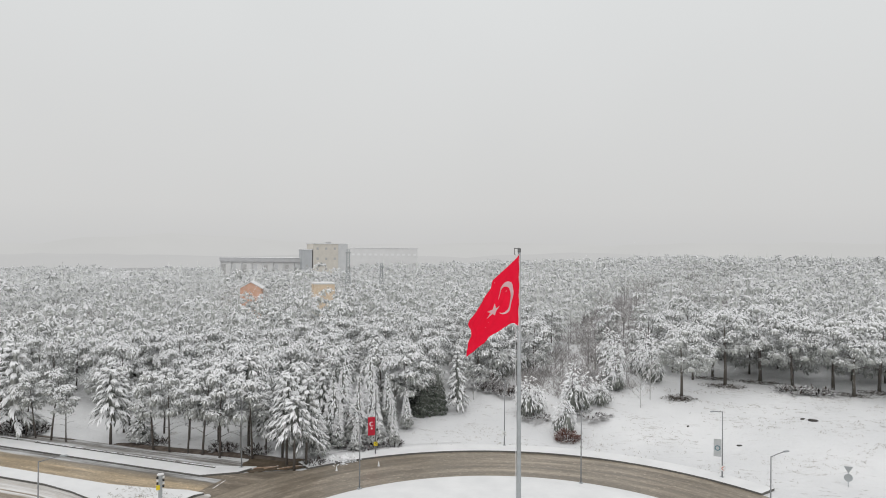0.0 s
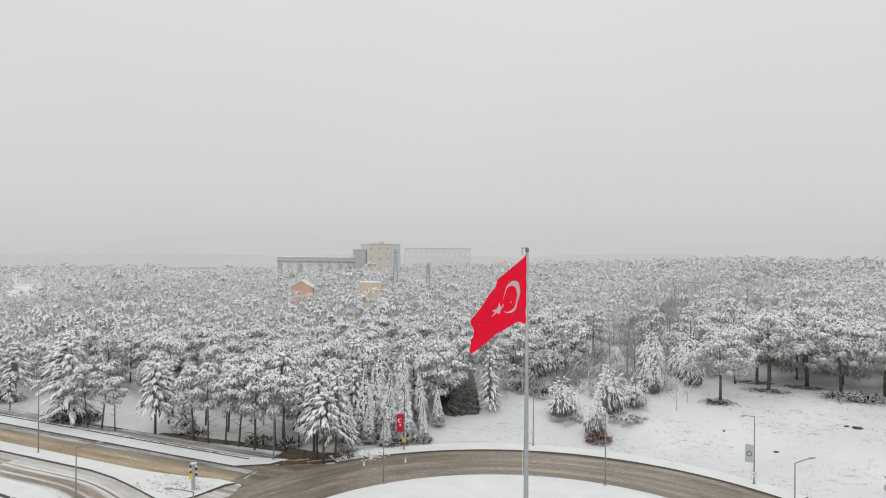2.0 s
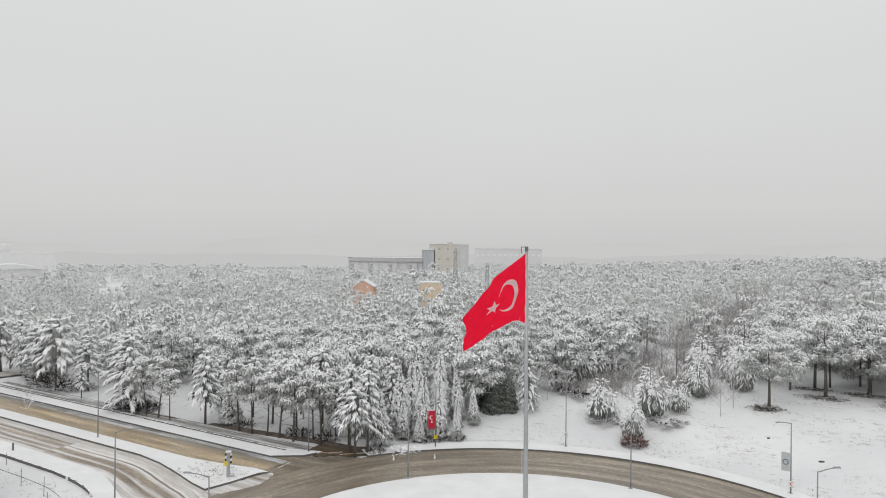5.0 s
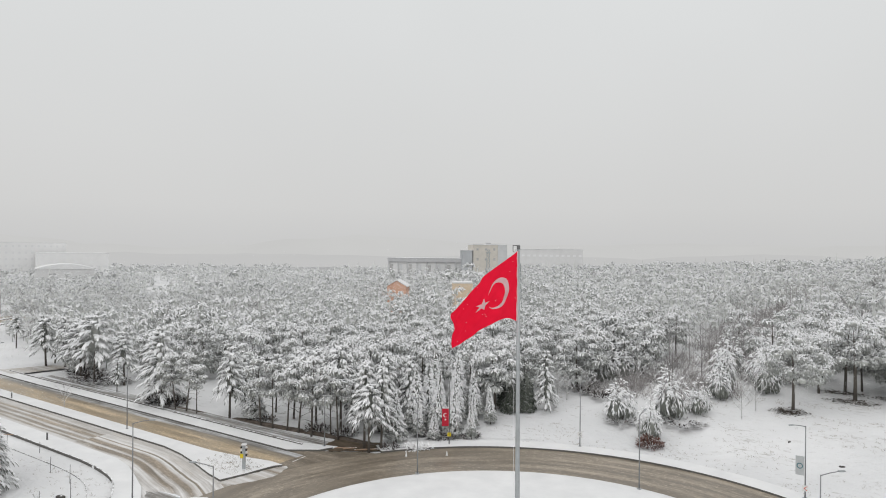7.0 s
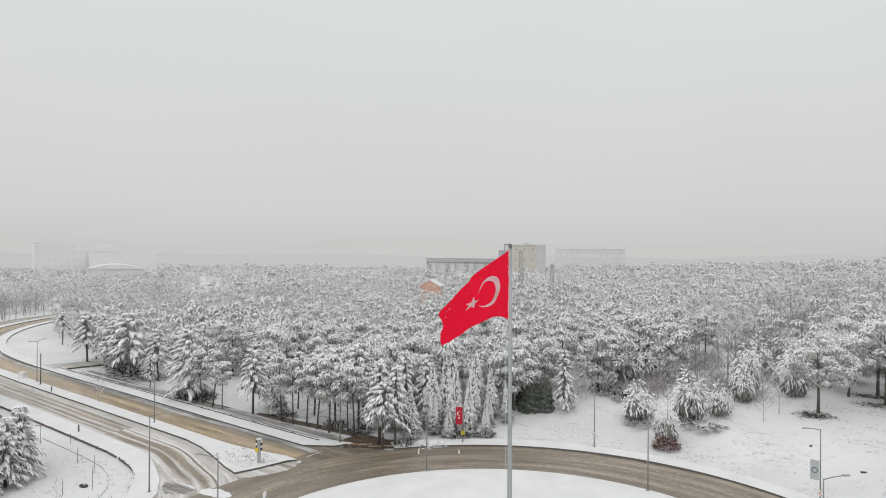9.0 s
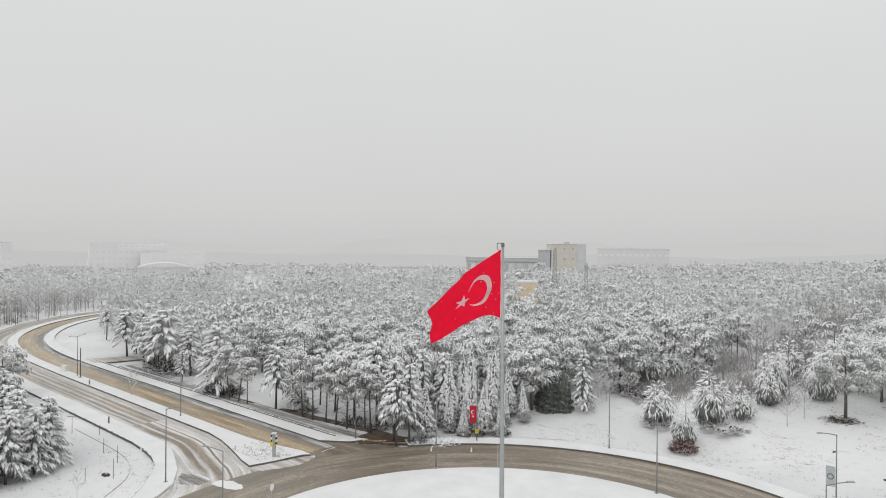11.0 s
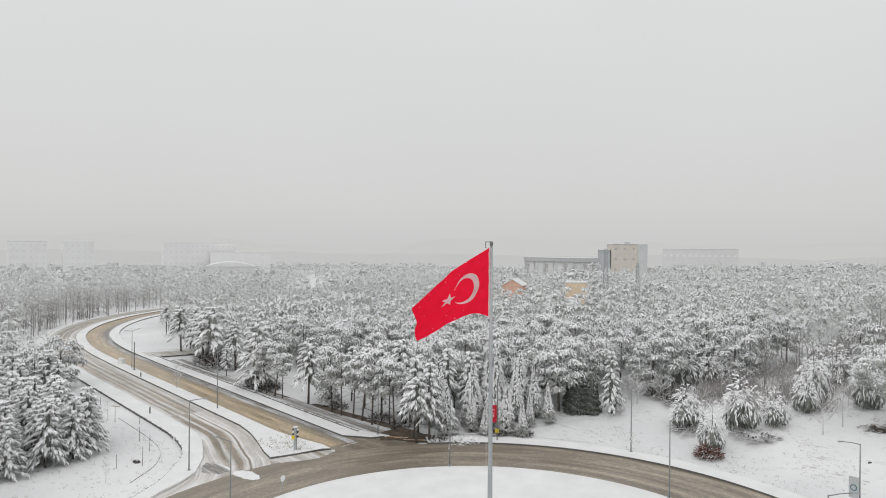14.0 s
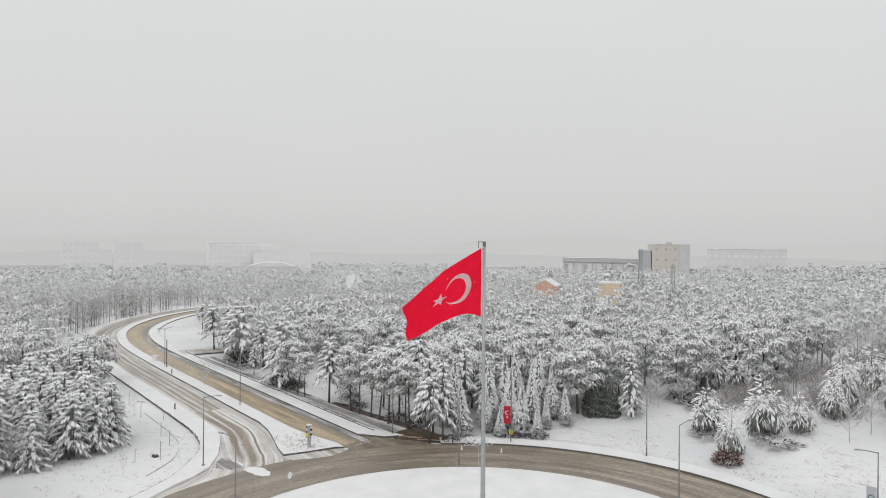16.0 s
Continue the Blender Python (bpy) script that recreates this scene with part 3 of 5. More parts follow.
def hearts(rng, at, wide, tall, full):
    """The dark needle mass inside each tuft."""
    v = np.concatenate([CORE_V * rng.uniform(0.8 * full, 1.1 * full, (12, 1)) * (wide[i], wide[i], tall[i]) + at[i] - (0, 0, 0.12 * tall[i]) for i in range(len(at))])
    return v, (np.arange(len(at))[:, None, None] * 12 + CORE_F).reshape(-1, 3)


def dome_crown(rng, h, foot, wide, lobes, per, size, fat, tuft=(0.26, 0.42), hem=0.35, slight=False):
    """Domed crown of a pine: a loose heap of tufts, white shoots combed over each, dark needles within and beneath."""
    k = np.arange(lobes)
    up = (1 - 1.7 * ((k + 0.5) / lobes) ** 0.85 + rng.normal(0, 0.09, lobes)).clip(-0.7, 0.96)
    az = k * 2.399 + rng.normal(0, 0.35, lobes)
    tall = h - foot
    r = wide * rng.uniform(*tuft, lobes)
    flat = np.sqrt(1 - up**2) * (wide - 0.7 * r) * rng.uniform(0.7, 1.18, lobes)
    at = np.stack([np.cos(az) * flat, np.sin(az) * flat, foot + 0.42 * tall + up * 0.48 * tall * rng.uniform(0.88, 1.04, lobes)], 1)
    hgt = r * rng.uniform(0.55, 0.8, lobes)
    white = combed(rng, at, r, hgt, per, size, fat, 1.0, -0.2, 0.85, 0.3, 0.45, slight)
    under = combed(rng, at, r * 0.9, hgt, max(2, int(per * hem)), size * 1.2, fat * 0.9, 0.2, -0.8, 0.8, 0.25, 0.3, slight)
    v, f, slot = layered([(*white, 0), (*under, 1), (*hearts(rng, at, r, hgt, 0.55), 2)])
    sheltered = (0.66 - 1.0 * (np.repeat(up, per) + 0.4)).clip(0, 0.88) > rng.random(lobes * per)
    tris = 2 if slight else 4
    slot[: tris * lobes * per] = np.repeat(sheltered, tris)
    return v, f, slot


def column(h, foot, wide, taper, rng, rings=7, sides=7):
    """A rough dark spindle that fills the middle of a cone."""
    v = []
    for i in range(rings):
        u = i / (rings - 1)
        for q in range(sides):
            a, r = 6.283 * q / sides + 0.4 * i, wide * max(0.02, 1 - u) ** taper * rng.uniform(0.75, 1.15)
            v.append((r * math.cos(a), r * math.sin(a), foot + u * (h - foot)))
    f = []
    for i in range(rings - 1):
        for q in range(sides):
            a, b, c, d = i * sides + q, i * sides + (q + 1) % sides, (i + 1) * sides + (q + 1) % sides, (i + 1) * sides + q
            f += [(a, b, c), (a, c, d)]
    f += [(0, q + 1, q) for q in range(1, sides - 1)]
    return np.array(v), np.array(f)


def cone_crown(rng, h, foot, wide, boughs, per, size, sag, taper=0.85, fat=0.15, lift=-0.10):
    """Crown of a cedar or spruce: boughs in loose tiers, each a fan of sagging white shoots over dark needles."""
    tiers = max(4, boughs // 5)
    u = (np.arange(boughs) // 5 + 0.25 * rng.random(boughs)) / tiers
    u = (u ** 1.08).clip(0, 0.985)
    az = np.arange(boughs) * 2.399 + rng.normal(0, 0.3, boughs)
    reach = wide * (1 - u) ** taper * rng.uniform(0.68, 1.14, boughs) + 0.12
    rise = lift + 0.7 * u**2 + rng.normal(0, 0.07, boughs)
    n = boughs * per
    k = np.repeat(np.arange(boughs), per)
    t = np.tile(np.linspace(0.30, 0.86, per), boughs) + rng.normal(0, 0.04, n)
    turn = np.where(np.arange(n) % 2, 1, -1) * rng.uniform(0.15, 0.95, n) * (1.2 - t)
    r = reach[k] * t
    z = foot + u[k] * (h - foot) + np.tan(rise[k]) * r - sag * 0.45 * r * t
    roots = np.stack([np.cos(az[k]) * r, np.sin(az[k]) * r, z], 1)
    ln = np.minimum(size, 0.3 + 0.5 * reach[k]) * rng.uniform(0.7, 1.3, n)
    ways = away(az[k] + turn, rise[k] - 0.35 * t + rng.normal(0, 0.12, n))
    white = fingers(roots, ways, ln, fat * ln * rng.uniform(0.8, 1.2, n), 0.6 * fat * ln, np.full(n, sag))
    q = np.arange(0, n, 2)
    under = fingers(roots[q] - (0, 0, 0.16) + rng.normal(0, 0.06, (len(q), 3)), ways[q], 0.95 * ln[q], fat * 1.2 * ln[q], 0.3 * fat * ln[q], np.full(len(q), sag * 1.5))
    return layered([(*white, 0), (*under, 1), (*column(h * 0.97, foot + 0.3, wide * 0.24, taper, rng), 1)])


def spire_crown(rng, h, foot, wide, n, size, fat, taper=0.8, bare=0.12, core=0.55):
    """Slim close-furred conifer: shoots combed down all over a narrow cone; the lowest stay dark."""
    u = 1 - np.sqrt(rng.random(n))
    az = rng.random(n) * 6.283
    r = wide * (1 - u) ** taper * (1 + 0.12 * np.sin(az * 3 + u * 40)) * rng.uniform(0.85, 1.1, n)
    ln = size * rng.uniform(0.6, 1.3, n) * (0.45 + 0.55 * (1 - u))
    ways = away(az + rng.normal(0, 0.25, n), rng.normal(-0.3, 0.2, n))
    roots = np.stack([np.cos(az) * r, np.sin(az) * r, foot + u * (h - foot)], 1) - ways * (0.55 * ln)[:, None]
    v, f = fingers(roots, ways, ln, fat * ln, 0.6 * fat * ln, np.full(n, 0.25))
    slot = np.repeat((u < bare * rng.uniform(0.5, 1.5, n)).astype(int), 4)
    cv, cf = column(h * 0.97, foot, wide * core, taper, rng)
    return np.concatenate([v, cv]), np.concatenate([f, cf + len(v)]), np.r_[slot, np.ones(len(cf), int)]


def trunk_mesh(rng, h, thick, limbs, foot, reach, lean=0.25):
    bend = rng.normal(0, lean, 2)
    pts = [(bend[0] * s * s, bend[1] * s * s, h * s - (0.25 if s == 0 else 0)) for s in (0, 0.25, 0.5, 0.75, 1)]
    pieces = [tube(pts, [thick * 1.25, thick, thick * 0.8, thick * 0.5, thick * 0.12], 7)]
    for k in range(limbs):
        s = foot / h + (0.9 - foot / h) * (k + 0.5) / limbs
        a = k * 2.4 + rng.normal(0, 0.3)
        ln = reach * (1.05 - s) * 1.1 + 0.25
        p = Vector((bend[0] * s * s, bend[1] * s * s, h * s))
        q = p + Vector((math.cos(a), math.sin(a), 0.25)) * ln
        pieces.append(tube([p, (p + q) / 2 + Vector((0, 0, 0.08 * ln)), q], [thick * 0.4 * (1.1 - s), thick * 0.28 * (1.1 - s), 0.012], 4))
    return joined(pieces)


class Kind:
    """A kind of tree: a few shapes, built once at true size, then copied over the ground."""

    def __init__(self, name, label, shapes, group, laden, tone=0, category="tree"):
        self.tone, self.name, self.label, self.shapes, self.group, self.laden, self.category, self.made, self.n = tone, name, label, shapes, group, laden, category, {}, 0

    def grow(self, x, y, height, rng, shape=None, spread=1.0):
        k = self.n % len(self.shapes) if shape is None else shape
        self.n += 1
        base_h, tv, cv = self.shapes[k]
        s = height / base_h
        tilt = 0.05 if self.name == "roadside_pine" else 0.02
        m = Matrix.LocRotScale((x, y, land(x, y)), Euler((rng.normal(0, tilt), rng.normal(0, tilt), rng.uniform(0, 6.28))), (s * spread, s * spread, s))
        if k not in self.made:
            ob = thing(self.name, self.label, self.category, self.group)
            put("trunk", raw("trunk", *tv, True), M_BARK, ob)
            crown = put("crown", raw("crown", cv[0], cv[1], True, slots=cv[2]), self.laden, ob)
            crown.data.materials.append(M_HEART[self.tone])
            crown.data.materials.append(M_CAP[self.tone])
            ob.matrix_basis = m
            self.made[k] = ob
        else:
            src = self.made[k]
            keep = src.matrix_basis.copy()
            src.matrix_basis = Matrix.Identity(4)
            copy_thing(src, m)
            src.matrix_basis = keep


RNG = np.random.default_rng(7)


def pine_shape(h, foot, wide, lobes):
    return h, trunk_mesh(RNG, h * 0.85, 0.13, 9, foot, wide), dome_crown(RNG, h, foot, wide, lobes, 88, 0.48, 0.18, slight=True)


def broad_shape(h, foot, wide, lobes):
    """A free-standing pine with a tall clear trunk and a wide flat-bottomed dome."""
    return h, trunk_mesh(RNG, h * 0.85, 0.19, 12, foot - 0.4, wide * 1.1), dome_crown(RNG, h, foot, wide, lobes, 60, 0.36, 0.19, (0.2, 0.32), 0.4)


def cone_shape(h, foot, wide, boughs, per, size, sag=0.35, taper=0.85):
    return h, trunk_mesh(RNG, h * 0.95, 0.13, 6, max(foot, 0.4), wide * 0.8, 0.08), cone_crown(RNG, h, foot, wide, boughs, per, size, sag, taper)


def spire_shape(h, foot, wide, n, size, fat, taper=0.8, bare=0.2, core=0.5):
    return h, trunk_mesh(RNG, h * 0.95, 0.09, 4, max(foot, 0.4), wide * 0.6, 0.05), spire_crown(RNG, h, foot, wide, n, size, fat, taper, bare, core)


def young_shape(h, wide, shoots):
    """A bushy young pine: long white shoots radiate from a few leaders in a ragged heap, dark and thin below."""
    dome = np.array(((0, 0, 0.27 * h), (0.42 * wide, 0.2 * wide, 0.24 * h), (-0.36 * wide, 0.3 * wide, 0.26 * h), (0.05 * wide, -0.45 * wide, 0.22 * h)))
    across, tall = np.array((0.62, 0.60, 0.62, 0.58)) * wide, np.array((0.70, 0.46, 0.52, 0.42)) * h
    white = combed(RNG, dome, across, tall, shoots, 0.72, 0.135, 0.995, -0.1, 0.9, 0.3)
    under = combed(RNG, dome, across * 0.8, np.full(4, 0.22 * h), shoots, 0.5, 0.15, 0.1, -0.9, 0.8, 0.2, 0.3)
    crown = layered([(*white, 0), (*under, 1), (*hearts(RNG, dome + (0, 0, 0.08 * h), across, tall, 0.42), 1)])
    return h, trunk_mesh(RNG, h * 0.9, 0.09, 6, 0.8, wide * 0.8, 0.1), crown


def row_shape(h, foot, wide, lobes):
    return h, trunk_mesh(RNG, h * 0.9, 0.105, 16, foot - 1.8, wide), dome_crown(RNG, h, foot, wide, lobes, 56, 0.4, 0.18, (0.30, 0.48), 0.5)


PINE = Kind("pine", "grown pine with a domed crown bowed under fresh snow", [pine_shape(10, f, w, n) for f, w, n in ((1.0, 3.3, 20), (1.5, 3.0, 18), (0.6, 3.6, 22), (2.2, 2.9, 18), (0.8, 3.2, 20))], "pine wood", M_PINE[0], 1)
BROAD = Kind("broad_pine", "free-standing pine with a clear trunk under a broad snowy dome", [broad_shape(10, f, w, n) for f, w, n in ((3.3, 4.3, 30), (3.8, 4.0, 28), (3.0, 4.5, 32))], "pines at the clearing", M_PINE[0], 1)
ROWPINE = Kind("roadside_pine", "lean roadside pine with a bare lower trunk and snowy boughs", [row_shape(10, f, w, n) for f, w, n in ((3.9, 2.0, 12), (3.1, 1.9, 13), (4.5, 2.1, 11), (3.5, 2.2, 13), (2.8, 1.9, 13))], "pines beside the path", M_NEEDLE, 1)
SPRUCE = Kind("cedar", "tapering cedar with drooping snow-laden boughs", [cone_shape(9, f, w, b, 11, s, 0.5) for f, w, b, s in ((3.4, 2.4, 60, 0.62), (3.2, 2.1, 65, 0.58), (4.9, 2.5, 55, 0.62), (1.5, 2.5, 75, 0.6), (1.2, 2.7, 80, 0.62))], "cedars at the wood's edge", M_NEEDLE)
WIDE = Kind("wide_cedar", "broad spreading cedar with heavy white boughs", [cone_shape(12, 2.3, 4.0, 75, 18, 0.8, 0.45, 0.75), cone_shape(12, 5.4, 5.6, 50, 24, 0.95, 0.4, 0.62)], "cedars at the wood's edge", M_NEEDLE, 1)
FIR = Kind("fir", "slim young fir dusted white with snow", [spire_shape(7, 0.7, w, n, 0.56, 0.22, 0.95, 0.24, 0.42) for w, n in ((1.35, 1000), (1.2, 900), (1.5, 1100))], "firs at the wood's edge", M_NEEDLE)
YOUNG = Kind("young_pine", "bushy young pine with long snow-heavy shoots", [young_shape(6, w, n) for w, n in ((2.7, 90), (3.0, 100), (2.5, 80))], "young pines on the bank", M_NEEDLE)
THUJA = Kind("thuja", "dense dark green thuja with only a dusting of snow", [spire_shape(7, 0.1, w, 1300, 0.75, 0.22, 0.4, 0.0, 0.5) for w in (1.9, 1.6)], "dark evergreens", M_DARKGREEN)
for x, y, h in ((-36.4, 92.6, 6.2), (-34.6, 93.6, 5.8), (-38.0, 94.6, 6.6)):
    THUJA.grow(x, y, h, RNG, spread=0.95)

# Row along the path, then the corner trees, as they stand: place, height, kind, shape, spread.
for x, y, h, kind, shape, spread in (
    (-110.1, 68.7, 12.8, WIDE, 1, 1.0), (-115.7, 69.2, 11.0, SPRUCE, 2, 1.3), (-100.3, 67.5, 5.9, SPRUCE, 0, 0.9), (-85.8, 66.6, 12.8, WIDE, 0, 0.95), (-83.3, 66.4, 9.0, ROWPINE, 2, 0.9), (-81.4, 66.3, 9.2, ROWPINE, 0, 0.9), (-78.8, 66.4, 9.4, ROWPINE, 2, 1.15), (-76.2, 66.4, 7.6, ROWPINE, 2, 1.0),
    (-70.0, 67.6, 10.8, SPRUCE, 0, 1.0), (-69.3, 70.0, 6.5, SPRUCE, 1, 0.9), (-66.8, 69.5, 7.0, FIR, 0, 1.2), (-63.2, 67.7, 10.6, ROWPINE, 1, 1.1), (-60.7, 67.7, 9.8, ROWPINE, 0, 1.0), (-58.3, 68.2, 10.0, ROWPINE, 2, 1.0), (-56.2, 68.3, 11.4, ROWPINE, 3, 1.0), (-53.5, 68.1, 11.8, ROWPINE, 4, 1.0), (-51.6, 69.8, 10.2, ROWPINE, 0, 0.9), (-49.4, 68.9, 10.0, ROWPINE, 2, 1.1), (-49.3, 71.6, 8.5, SPRUCE, 1, 0.8),
    (-72.6, 72.4, 8.6, SPRUCE, 1, 1.0), (-67.0, 73.8, 9.0, SPRUCE, 2, 0.9), (-62.0, 72.8, 10.2, SPRUCE, 0, 0.9), (-57.0, 72.4, 10.8, SPRUCE, 1, 0.9), (-53.0, 73.2, 11.8, SPRUCE, 2, 0.9), (-93.5, 70.5, 11.0, SPRUCE, 0, 1.3), (-104.8, 71.4, 10.0, SPRUCE, 1, 1.2),
    (-135, 71.8, 11.2, SPRUCE, 0, 1.2), (-130.5, 73.4, 11, SPRUCE, 1, 1.1), (-126, 74, 11, PINE, 0, 1.0), (-139, 75.5, 11, PINE, 1, 1.0), (-121, 72.5, 10, PINE, 2, 1.0), (-168, 80, 8.5, SPRUCE, 2, 1.0),
):
    kind.grow(x, y, h, RNG, shape, spread)
for x, y, h, kind, shape, spread in (
    (-42.5, 67.1, 8.6, SPRUCE, 2, 1.15), (-44.2, 68.2, 10.9, SPRUCE, 1, 0.85), (-42.0, 68.9, 10.5, SPRUCE, 1, 0.85), (-46.3, 70.6, 10.8, SPRUCE, 0, 0.85), (-42.6, 72.6, 7.6, FIR, 0, 0.98), (-41.8, 76.4, 6.4, FIR, 1, 0.78), (-39.4, 76.6, 4.2, FIR, 2, 0.9), (-35.4, 79.6, 5.6, FIR, 1, 0.7),
    (-38.0, 79.0, 7.6, FIR, 1, 0.95), (-41.0, 79.6, 9.0, FIR, 0, 0.82), (-43.6, 78.4, 9.6, FIR, 2, 0.82), (-36.5, 86.4, 6.2, FIR, 1, 0.78), (-37.6, 83.6, 5.2, FIR, 2, 0.61), (-40.8, 84, 8.6, FIR, 1, 0.9), (-47.5, 75, 10, FIR, 0, 0.9), (-44, 82, 10, FIR, 1, 0.9), (-42.5, 87, 9.5, FIR, 2, 0.9), (-45.5, 85, 10, FIR, 0, 0.9), (-39.4, 87.0, 8.0, FIR, 1, 0.82), (-46.4, 80, 10, SPRUCE, 1, 0.8), (-48.5, 78, 10.4, SPRUCE, 0, 0.8), (-32.0, 95.0, 9.2, SPRUCE, 3, 0.75),
):
    kind.grow(x, y, h, RNG, shape, spread)
for k, (x, y, h, spread) in enumerate(((-15.5, 92.0, 6.0, 0.66), (-21.7, 96.8, 6.0, 0.82), (-15.1, 98.9, 7.7, 0.78), (-11.8, 101.5, 5.0, 0.75), (-10.8, 111.3, 9.0, 0.5), (-10.2, 107.4, 5.6, 0.8), (-13.3, 128, 7.0, 0.85), (-5.2, 114.5, 7.5, 0.6), (-30.5, 113, 7.5, 0.9), (-28.5, 119, 7, 0.9), (-6.5, 121, 8.0, 0.7), (-8, 139, 7, 0.9))):
    YOUNG.grow(x, y, h, RNG, k % 3, spread)
for k, (x, y, h, spread) in enumerate(((-0.6, 106.0, 10.2, 0.95), (6.0, 116.4, 12.0, 1.0), (4.4, 122.4, 11.5, 0.95), (1.2, 119.0, 9.0, 0.95), (11.6, 121.6, 12.6, 1.05), (15.9, 118.0, 11.0, 1.0), (21.5, 118.0, 11.2, 1.0), (23.4, 113.8, 11.0, 1.0), (27.9, 119.0, 11.2, 1.1), (33, 116, 11, 1.05), (38, 114.5, 10.5, 1.05), (43, 118, 11, 1.0))):
    BROAD.grow(x, y, h, RNG, k % 3, spread)


def strip(y):
    """The middle of the open strip that runs up through the wood."""
    return float(np.interp(y, (105, 128, 163, 240, 300), (-19, -16.5, -16.5, -10.5, -6)))


def wooded(x, y):
    """Where the woods stand, and how densely (0 to 1)."""
    r = math.hypot(x - POLE_X, y - POLE_Y)
    if r < 44 or (x > 20 and y < 120):
        return 0
    if -52 < x < -30 and r < 52:
        return 0.8 if x < -37 and r > 45 else 0
    if x < -264 and y < 300:
        return 0.85 if y < 0.62 * -x else 0.25
    axis_y = 55 if x > -150 else 55 + 0.0062 * (x + 150) ** 2
    if x < -244:
        axis_y = 160
    if y > axis_y:
        if y < axis_y + (26 if -108 < x < -64 else 21 if x < -50 else 17):
            return 0
        edge = 104 if x < -28 else 118 if x < -3 else 122
        if x > -36 and y < edge:
            return 0
        if -225 < x < -128 and 74 < y < 140 and noise.noise((x * 0.03, y * 0.04, 4)) > 0.0:
            return 0.85
        if x < -235 and math.hypot(x, y) > 360:
            return 0.6
        if abs(x - strip(y)) < 8.5 and y < 265:
            return 0.02 if y < 190 else 0.12
        if ((x - 6) / 9) ** 2 + ((y - 190) / 17) ** 2 < 1:
            return 0
        return 1
    if x < -176:
        return 0.3 if y < axis_y - 14 else 0
    if y > (41 if x < -90 else 33 if x < -63 else 26):
        return 0
    return 1 if x < -57 else 0


def scatter(x0, x1, y0, y1, gap, rng):
    out = []
    for j in range(int((y1 - y0) / gap)):
        for i in range(int((x1 - x0) / gap)):
            x = x0 + (i + 0.5 * (j % 2) + rng.uniform(-0.35, 0.35)) * gap
            y = y0 + (j + rng.uniform(-0.35, 0.35)) * gap
            if rng.random() < wooded(x, y):
                out.append((x, y))
    return out


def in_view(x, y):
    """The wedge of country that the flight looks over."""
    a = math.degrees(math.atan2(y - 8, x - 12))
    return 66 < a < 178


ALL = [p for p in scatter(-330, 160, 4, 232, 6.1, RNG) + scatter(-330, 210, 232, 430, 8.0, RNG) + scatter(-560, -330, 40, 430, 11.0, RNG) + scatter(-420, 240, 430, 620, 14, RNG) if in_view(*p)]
TAKEN = [(o.location.x, o.location.y) for o in scene.objects if o.parent is None and o.name.split(".")[0] in ("pine", "broad_pine", "cedar", "wide_cedar", "fir", "young_pine", "thuja", "roadside_pine")]
ALL = [p for p in ALL if all(math.hypot(p[0] - q[0], p[1] - q[1]) > q[2] for q in ((-102, 181, 6.5), (-100.5, 176, 5), (-97.5, 171, 3), (-128.5, 182, 6), (-110.1, 68.7, 7), (-85.8, 66.6, 6)))]
ALL = [p for p in ALL if all(abs(p[0] - q[0]) + abs(p[1] - q[1]) > 3.6 for q in TAKEN)]
ALL.sort(key=lambda p: math.hypot(p[0] + 12, p[1] - 49))
LEFT = sorted((p for p in scatter(-96, -55, 8, 42, 3.5, RNG) if p[0] < -60.5 and p[1] < 41 - 0.9 * max(0, p[0] + 72)), key=lambda p: -0.6 * p[0] - p[1])
for k, (x, y) in enumerate([(-65.5, 34.4), (-68.5, 35.6), (-62.4, 29.4), (-61, 25.4), (-63.5, 22.2), (-61.8, 19.5), (-66, 25.5)] + LEFT[:46]):
    SPRUCE.grow(x, y, RNG.uniform(6.5, 9.0), RNG, 3 + k % 2, RNG.uniform(1.0, 1.25))
ALL = [p for p in ALL if not (-98 < p[0] < -53 and p[1] < 44)]
NEAR = 125
for x, y in ALL[:NEAR]:
    PINE.grow(x, y, RNG.uniform(8.6, 11.6), RNG, spread=RNG.uniform(0.9, 1.2))


def wood(name, places, shapes, materials, label, tall=1.0):
    """Farther trees of a wood, joined."""
    vs, fs, ks, n = [], [], [], 0
    for x, y in places:
        v, f, *slot = shapes[RNG.integers(len(shapes))]
        ks.append(slot[0] if slot else np.zeros(len(f), int))
        a, s = RNG.uniform(0, 6.28), RNG.uniform(0.74, 1.2) * tall * (1 + 0.14 * math.sin(x / 15 + 1) * math.sin(y / 21))
        wide = RNG.uniform(0.9, 1.15) * (1.0 if y < 232 and x > -330 else 1.35 if y < 430 and x > -330 else 1.7)
        c, d = math.cos(a), math.sin(a)
        r = v @ np.array([[c, d, 0], [-d, c, 0], [0, 0, 1]]) * (s * wide, s * wide, s) + (x, y, land(x, y))
        vs.append(r), fs.append(f + n)
        n += len(v)
    if vs:
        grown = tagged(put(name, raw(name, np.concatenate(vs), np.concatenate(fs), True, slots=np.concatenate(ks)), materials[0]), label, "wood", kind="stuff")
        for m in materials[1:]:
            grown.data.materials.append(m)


def with_stem(crown, high):
    cv, cf, ck = crown
    tv, tf = tube([(0, 0, 0), (0, 0, high)], [0.16, 0.10], 3)
    tri = np.array([(f[0], f[i], f[i + 1]) for f in tf for i in range(1, len(f) - 1)])
    return np.concatenate([cv, np.array(tv)]), np.concatenate([cf, tri + len(cv)]), np.r_[ck, np.ones(len(tri), int)]


